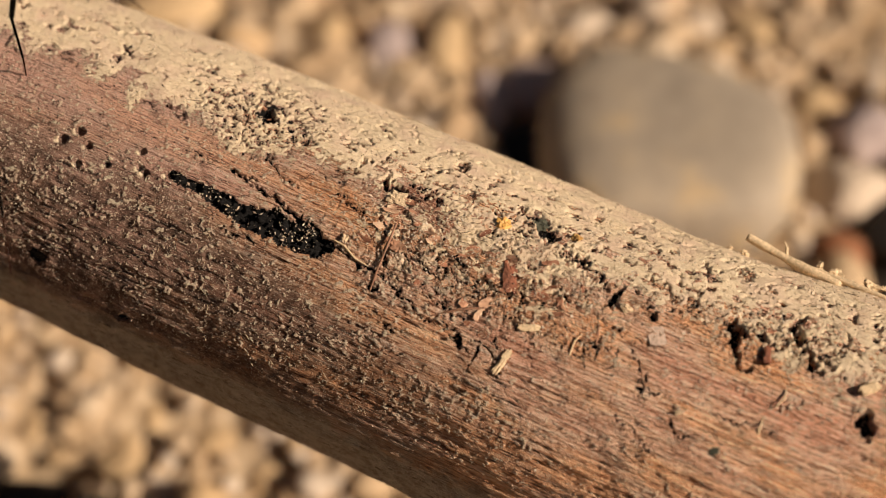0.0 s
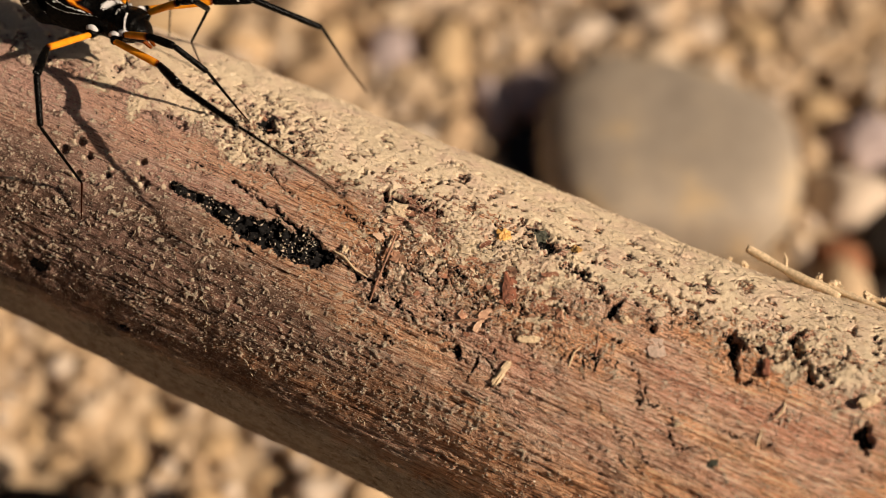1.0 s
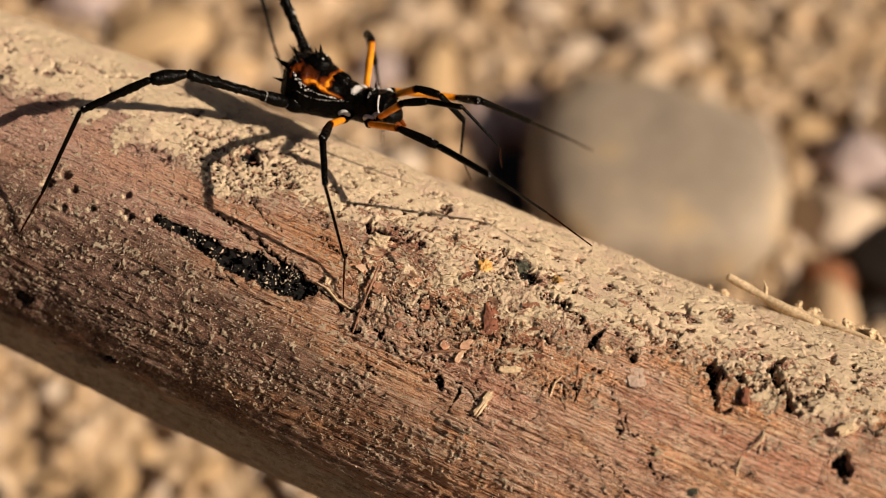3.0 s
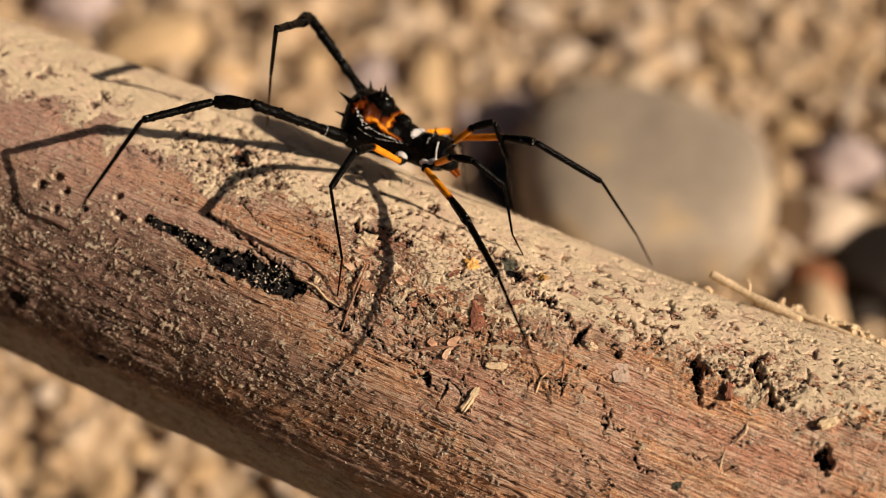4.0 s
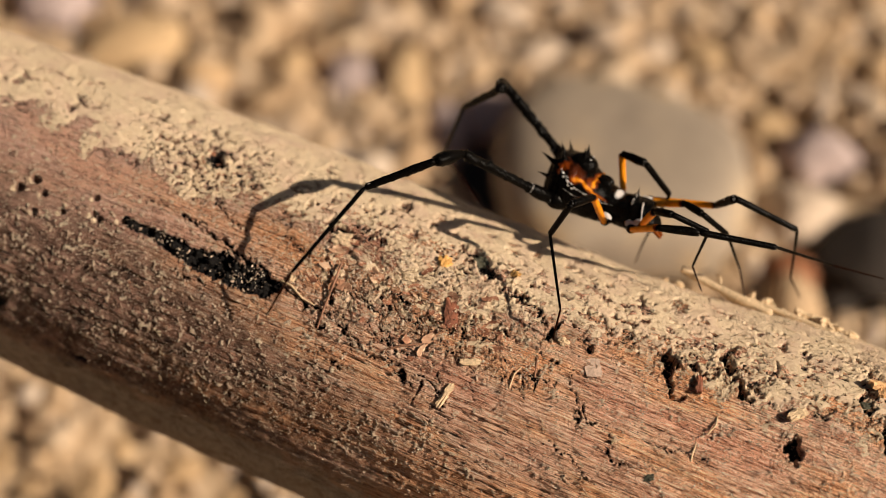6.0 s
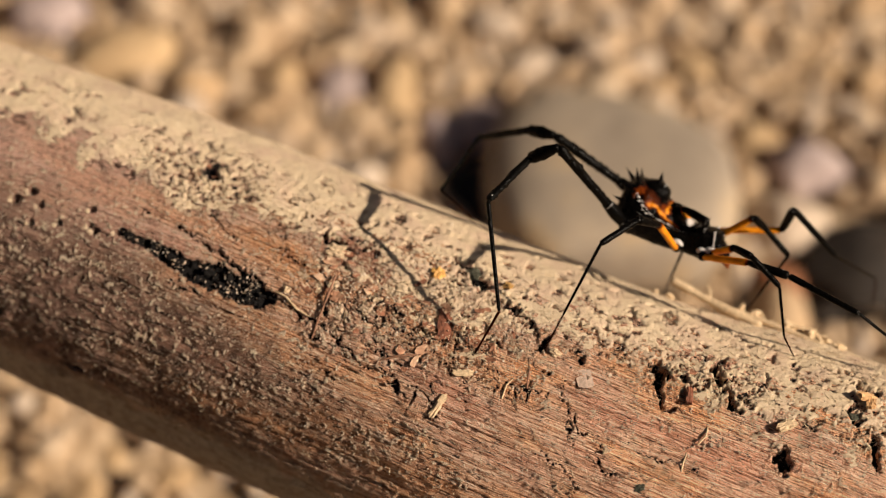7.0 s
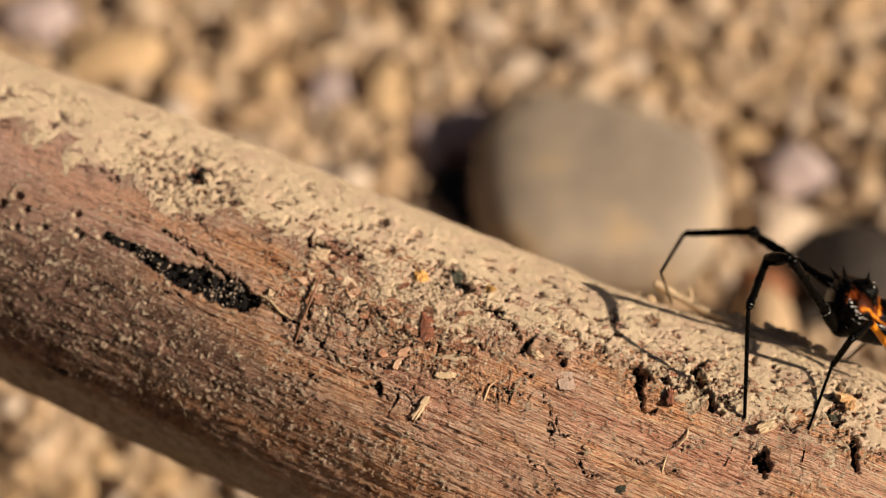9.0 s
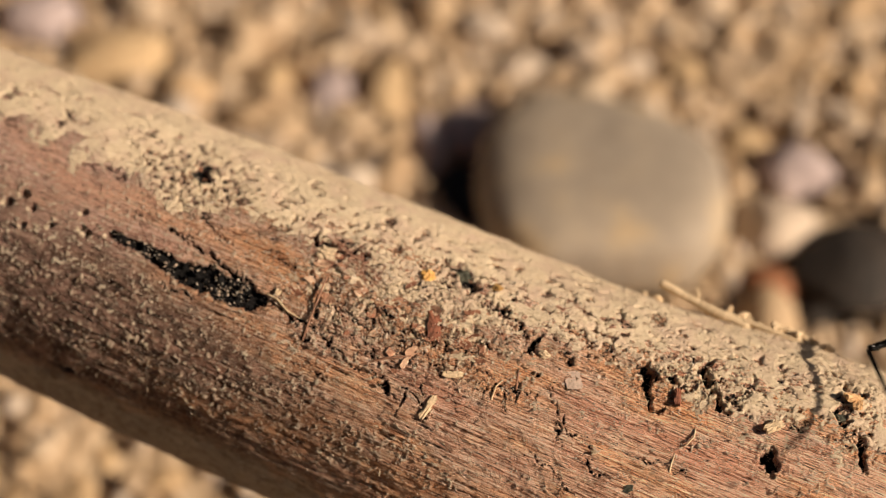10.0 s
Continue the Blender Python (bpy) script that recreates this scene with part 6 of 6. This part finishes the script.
    for k, c in enumerate(((-3.2, -0.6, 4.95), (-3.2, 0.6, 4.95), (-0.5, -0.75, 3.15), (-0.5, 0.75, 3.15))):
        part("pearl", ball("pearl", c, (0.15, 0.15, 0.12), 90 + k, pale=1.0, level=2), animal, "whitish pearl")
    for k, (b0, t0, r) in enumerate((((-7.0, -1.6, 3.2), (-8.7, -1.9, 4.0), 0.6), ((-7.0, 1.6, 3.2), (-8.5, 1.9, 4.2), 0.6), ((-6.5, -0.2, 3.9), (-7.2, -0.3, 5.3), 0.55), ((-6.0, -1.7, 3.9), (-6.5, -2.0, 5.0), 0.5), ((-6.3, 2.2, 3.5), (-7.0, 2.9, 4.6), 0.5), ((-3.9, -0.5, 4.6), (-4.2, -0.6, 5.9), 0.5), ((-3.9, 0.6, 4.6), (-4.2, 0.8, 5.9), 0.5), ((-7.3, -2.4, 1.6), (-8.4, -2.9, 1.9), 0.4), ((3.6, -0.6, 2.0), (3.5, -0.8, 3.0), 0.3), ((3.6, 0.6, 2.0), (3.5, 0.8, 3.0), 0.3))):
        part("spine", thorn("spine", b0, [p + 1.35 * (q - p) for p, q in zip(b0, t0)], r * 0.9, 95 + k), animal)
    # white-speckled ridges along both edges of the back
    rng = np.random.default_rng(12)
    v0, f0 = ico(2)
    for side in (-1, 1):
        V, faces, n, tone = [], [], 0, []
        for q in np.linspace(0, 1, 64):
            x = -6.1 + 6.6 * q + rng.normal() * 0.05
            hw, zt, zb = trunk_at(x)
            f = float(np.interp(x, (-6.1, -5.2, -4.3, -3.2, -1.0, 0.6), (0.74, 0.62, 0.45, 0.36, 0.30, 0.32))) + rng.normal() * 0.025 * (2.0 if -5.4 < x < -3.4 else 0.8)
            w = math.asin(min(1.0, f ** (1 / 0.9)))
            r = rng.uniform(0.05, 0.13) * (1.3 if -5.6 < x < -3.2 else 0.9)
            V.append(v0 * r * np.array([1.2, 1, 0.9]) + np.array([x, side * (hw * math.cos(w) ** 0.62 + 0.02), 0.6 + (zt - 0.6) * f]))
            faces += [tuple(i + n for i in q2) for q2 in f0]
            n += len(v0)
            tone += [rng.uniform(0.35, 0.95)] * len(v0)
        part("ridge", shell("ridge", np.concatenate(V), faces, None, np.array(tone)), animal, "ridge of small whitish beads")
        # pale rim of the back shield below the beads
        V, faces = [], []
        for i, q in enumerate(np.linspace(0, 1, 40)):
            x = -4.9 + 6.3 * q
            hw, zt, zb = trunk_at(x)
            f = 0.30 - 0.22 * math.sin(math.pi * min(1.0, q * 0.9 + 0.1))
            w = math.asin(max(0.0, f) ** (1 / 0.9))
            c = np.array([x, side * (hw * math.cos(w) ** 0.62 + 0.03), 0.6 + (zt - 0.6) * f])
            r = 0.085 * math.sin(math.pi * (0.04 + 0.92 * q)) ** 0.5
            V += [c + np.array([0, r * math.cos(t), r * math.sin(t)]) for t in np.linspace(0, 2 * np.pi, 6, endpoint=False)]
            if i:
                faces += [(i * 6 - 6 + t, i * 6 - 6 + (t + 1) % 6, i * 6 + (t + 1) % 6, i * 6 + t) for t in range(6)]
        part("shield_rim", shell("shield_rim", np.array(V), faces, None, np.full(len(V), 0.46)), animal, "thin olive-grey rim of the back shield")
    # collar: white-beaded bars down both shoulders, with shorter cream ones behind
    for x, w0, w1, p, lean in ((4.7, 0.42, 1.45, 1.0, 0.5), (3.5, 0.05, 0.6, 0.5, 0.2)):
        for side in (-1, 1):
            V, faces, n = [], [], 0
            for w in np.linspace(w0, w1, 11):
                hw, zt, zb = trunk_at(x)
                c = np.array([x + lean * w, side * hw * 1.03 * math.sin(w) ** 0.7, 0.5 + (zt - 0.4) * math.cos(w) ** 0.8])
                V.append(v0 * np.array([0.11, 0.20, 0.18]) * rng.uniform(0.7, 1.25) + c)
                faces += [tuple(i + n for i in q2) for q2 in f0]
                n += len(v0)
            part("collar", shell("collar", np.concatenate(V), faces, None, np.full(n, p)), animal, "white-beaded collar bar")
    for s in (-1, 1):
        part("eye", ball("eye", (5.6, s * 0.7, 1.75), (0.3, 0.22, 0.3), 60, level=2), animal, "small glossy black eye")
        V, faces = loft(np.linspace(0, 2.2, 9), lambda x, w: ((0.42 - 0.1 * x) * np.cos(w), (0.42 - 0.1 * x) * np.sin(w)), 10)
        R = np.array(Vector((1.0, -0.25 * s, -0.75)).to_track_quat("X", "Z").to_matrix())
        part("pedipalp", shell("pedipalp", V @ R.T + np.array([6.4, s * 0.8, -0.3]), faces, np.full(len(V), 0.52)), animal, "short amber-brown pedipalp")


def build_leg(animal, side, number):
    """A leg: its hip fixed to the trunk, and five jointed segments."""
    s = -1 if side == "right" else 1
    hx, hy, hz = HIPS[number]
    hip = np.array([hx, hy * -s, hz])
    root = np.array([{1: 5.2, 2: 4.2, 3: 1.2, 4: -4.4}[number], s * {1: 1.5, 2: 1.6, 3: 1.6, 4: 2.2}[number], -0.9])
    d = hip - root
    ln = np.linalg.norm(d)
    thick = {1: 0.62, 2: 0.75, 3: 0.75, 4: 1.3}[number]
    V, faces = loft(np.linspace(-0.1, 1.12, 12) * ln, lambda x, w: (thick * (0.25 + 0.75 * math.sqrt(max(0.0, 1 - (x / ln - 0.45) ** 2 / 0.5))) * np.cos(w), thick * (0.25 + 0.75 * math.sqrt(max(0.0, 1 - (x / ln - 0.45) ** 2 / 0.5))) * np.sin(w)), 16)
    R = np.array(Vector(d).to_track_quat("X", "Z").to_matrix())
    U = V @ R.T + root
    pale = np.exp(-((V[:, 0] / ln - 0.62) / 0.2) ** 2 - ((V[:, 2] - 0.8 * thick) / 0.40) ** 2) * (0.0 if number != 4 else 0.95)
    leg = part("leg", shell("leg", U, faces, None, pale), animal, "black leg with long thin joints" if number == 4 else "leg with an amber thigh and black shin")
    if number != 4:
        c = root + d * 0.55 + np.array([-0.1, s * 0.2, 0.62 * thick])
        part("coxal_spot", ball("coxal_spot", c, (0.76, 0.48, 0.52), 30 + number, pale=0.78, level=3, craggy=0.3), leg, "whitish dome above the hip")
    L = LENGTHS[side, number]
    seed = number * 7 + (3 if s > 0 else 0)
    if number == 4:
        kinds = (("femur", 0.52, 0.62, 0.0, 0.0, 0.26, 0.35, 0.006), ("patella", 0.50, 0.72, 0.20, 0.0, 0.20, 0.35, 0.010), ("tibia", 0.48, 0.42, 0.02, 0.0, 0.16, 0.35, 0.01), ("metatarsus", 0.30, 0.22, 0.0, 0.0, 0.0, 0.2, 0.0), ("tarsus", 0.18, 0.10, 0.0, 0.0, 0.0, 0.5, 0.0))
    elif number == 1:
        kinds = (("femur", 0.40, 0.46, 0.02, 0.92, 0.0, 0.2, 0.0), ("patella", 0.42, 0.46, 0.06, 0.0, 0.05, 0.35, 0.0), ("tibia", 0.38, 0.36, 0.0, 0.0, 0.0, 0.35, 0.0), ("metatarsus", 0.21, 0.15, 0.0, 0.0, 0.0, 0.2, 0.0), ("tarsus", 0.13, 0.08, 0.0, 0.0, 0.0, 0.3, 0.0))
    else:
        kinds = (("femur", 0.38, 0.45, 0.03, 1.02, 0.0, 0.2, 0.0), ("patella", 0.42, 0.54, 0.06, 0.0, 0.10, 0.4, 0.004), ("tibia", 0.42, 0.38, 0.0, 0.0, 0.05, 0.4, 0.0), ("metatarsus", 0.22, 0.15, 0.0, 0.0, 0.0, 0.2, 0.0), ("tarsus", 0.14, 0.08, 0.0, 0.0, 0.0, 0.4, 0.0))
    made = []
    for (name, r0, r1, swell, amber, knobs, rim, fleck), length in zip(kinds, L):
        me = segment(name, length, r0, r1, seed, swell, amber, knobs, rim, tint=0.14 if name == "tarsus" else 0.0, fleck=fleck, block=0.80 if name == "femur" and number == 4 else 0.0)
        made.append(part(name, me, leg, "amber thigh with a black tip" if amber else ""))
    return made


def build_animal():
    animal = new("harvestman")
    tagged(animal, "long-legged black and amber spiny harvestman walking on the branch", "harvestman")
    build_trunk(animal)
    # the trunk leans over the line of its right hips
    pivot = Vector((0, -2.5, -0.3)) * MM
    lean = Matrix.Translation(pivot) @ pose(0, 0, 0, -13, 0, 0) @ Matrix.Translation(-pivot)
    for ob in animal.children:
        ob.matrix_basis = lean
    return animal, {(side, n): build_leg(animal, side, n) for side in ("right", "left") for n in (1, 2, 3, 4)}


def glide(ts, values, t):
    """Monotone cubic through rows: planted feet stay put."""
    ts, v = np.array(ts), np.array(values)
    h = np.diff(ts)
    d = np.diff(v, axis=0) / h[:, None]
    m = np.zeros_like(v)
    a, b = d[:-1], d[1:]
    w1, w2 = (2 * h[1:] + h[:-1])[:, None], (h[1:] + 2 * h[:-1])[:, None]
    same = a * b > 0
    m[1:-1] = np.where(same, (w1 + w2) / np.where(same, w1 / np.where(same, a, 1) + w2 / np.where(same, b, 1), 1), 0)
    m[0], m[-1] = d[0], d[-1]
    i = int(np.clip(np.searchsorted(ts, t) - 1, 0, len(h) - 1))
    q = (t - ts[i]) / h[i]
    return (1 + 2 * q) * (1 - q) ** 2 * v[i] + q * (1 - q) ** 2 * h[i] * m[i] + q * q * (3 - 2 * q) * v[i + 1] + q * q * (q - 1) * h[i] * m[i + 1]


def reach(hip, joints, lengths):
    """The chain from hip to tip with its true lengths, as near as can be to the joints given."""
    P = [np.array(hip)] + [np.array(j) for j in joints]
    goal = P[-1].copy()
    for _ in range(6):
        P[-1] = goal.copy()
        for k in range(4, -1, -1):
            d = P[k] - P[k + 1]
            P[k] = P[k + 1] + d / np.linalg.norm(d) * lengths[k]
        P[0] = np.array(hip)
        for k in range(5):
            d = P[k + 1] - P[k]
            P[k + 1] = P[k] + d / np.linalg.norm(d) * lengths[k]
    return P


def motions():
    times = [k / 10 for k in range(101)]
    ts = [r[0] for r in BODY_ROWS]
    local = []
    for t in times:
        x, y, z, rx, ry, rz = glide(ts, [r[1:] for r in BODY_ROWS], t)
        local.append(pose(x, y, z, rx, ry, rz))
    scaled = [Matrix.Translation(m.translation * MM) @ m.to_3x3().to_4x4() for m in local]
    walk(animal, [(t, BRANCH @ m) for t, m in zip(times, scaled)])
    for (side, number), segments in legs.items():
        s = -1 if side == "right" else 1
        hx, hy, hz = HIPS[number]
        hip = Vector((hx, hy * -s, hz))
        lengths = LENGTHS[side, number]
        rows = LEG_ROWS[side, number]
        values = [r[1:] for r in rows]
        keys = [[] for _ in segments]
        for t, m in zip(times, local):
            J = glide(ts, values, t).reshape(5, 3)
            i = int(np.clip(np.searchsorted(ts, t) - 1, 0, len(ts) - 2))
            q = (t - ts[i]) / (ts[i + 1] - ts[i])
            stride = np.linalg.norm(np.array(values[i + 1][-3:]) - np.array(values[i][-3:]))
            if stride > 3 and 0 < q < 1:
                c = J[4] * np.array([0, 1, 1])
                lift = min(3.0, stride * 0.2) * math.sin(math.pi * q) * c / max(np.linalg.norm(c), 1)
                J[2:] += lift * np.array([0.4, 0.8, 1.0])[:, None]
            P = reach(m @ hip, J, lengths)
            inv = m.inverted()
            P = [inv @ Vector(p) for p in P]
            for k in range(5):
                d = (P[k + 1] - P[k]).normalized()
                turned = d.to_track_quat("X", "Z").to_matrix().to_4x4()
                keys[k].append((t, Matrix.Translation(P[k] * MM) @ turned))
        for ob, ks in zip(segments, keys):
            walk(ob, ks)


animal, legs = build_animal()

build_gravel()
motions()
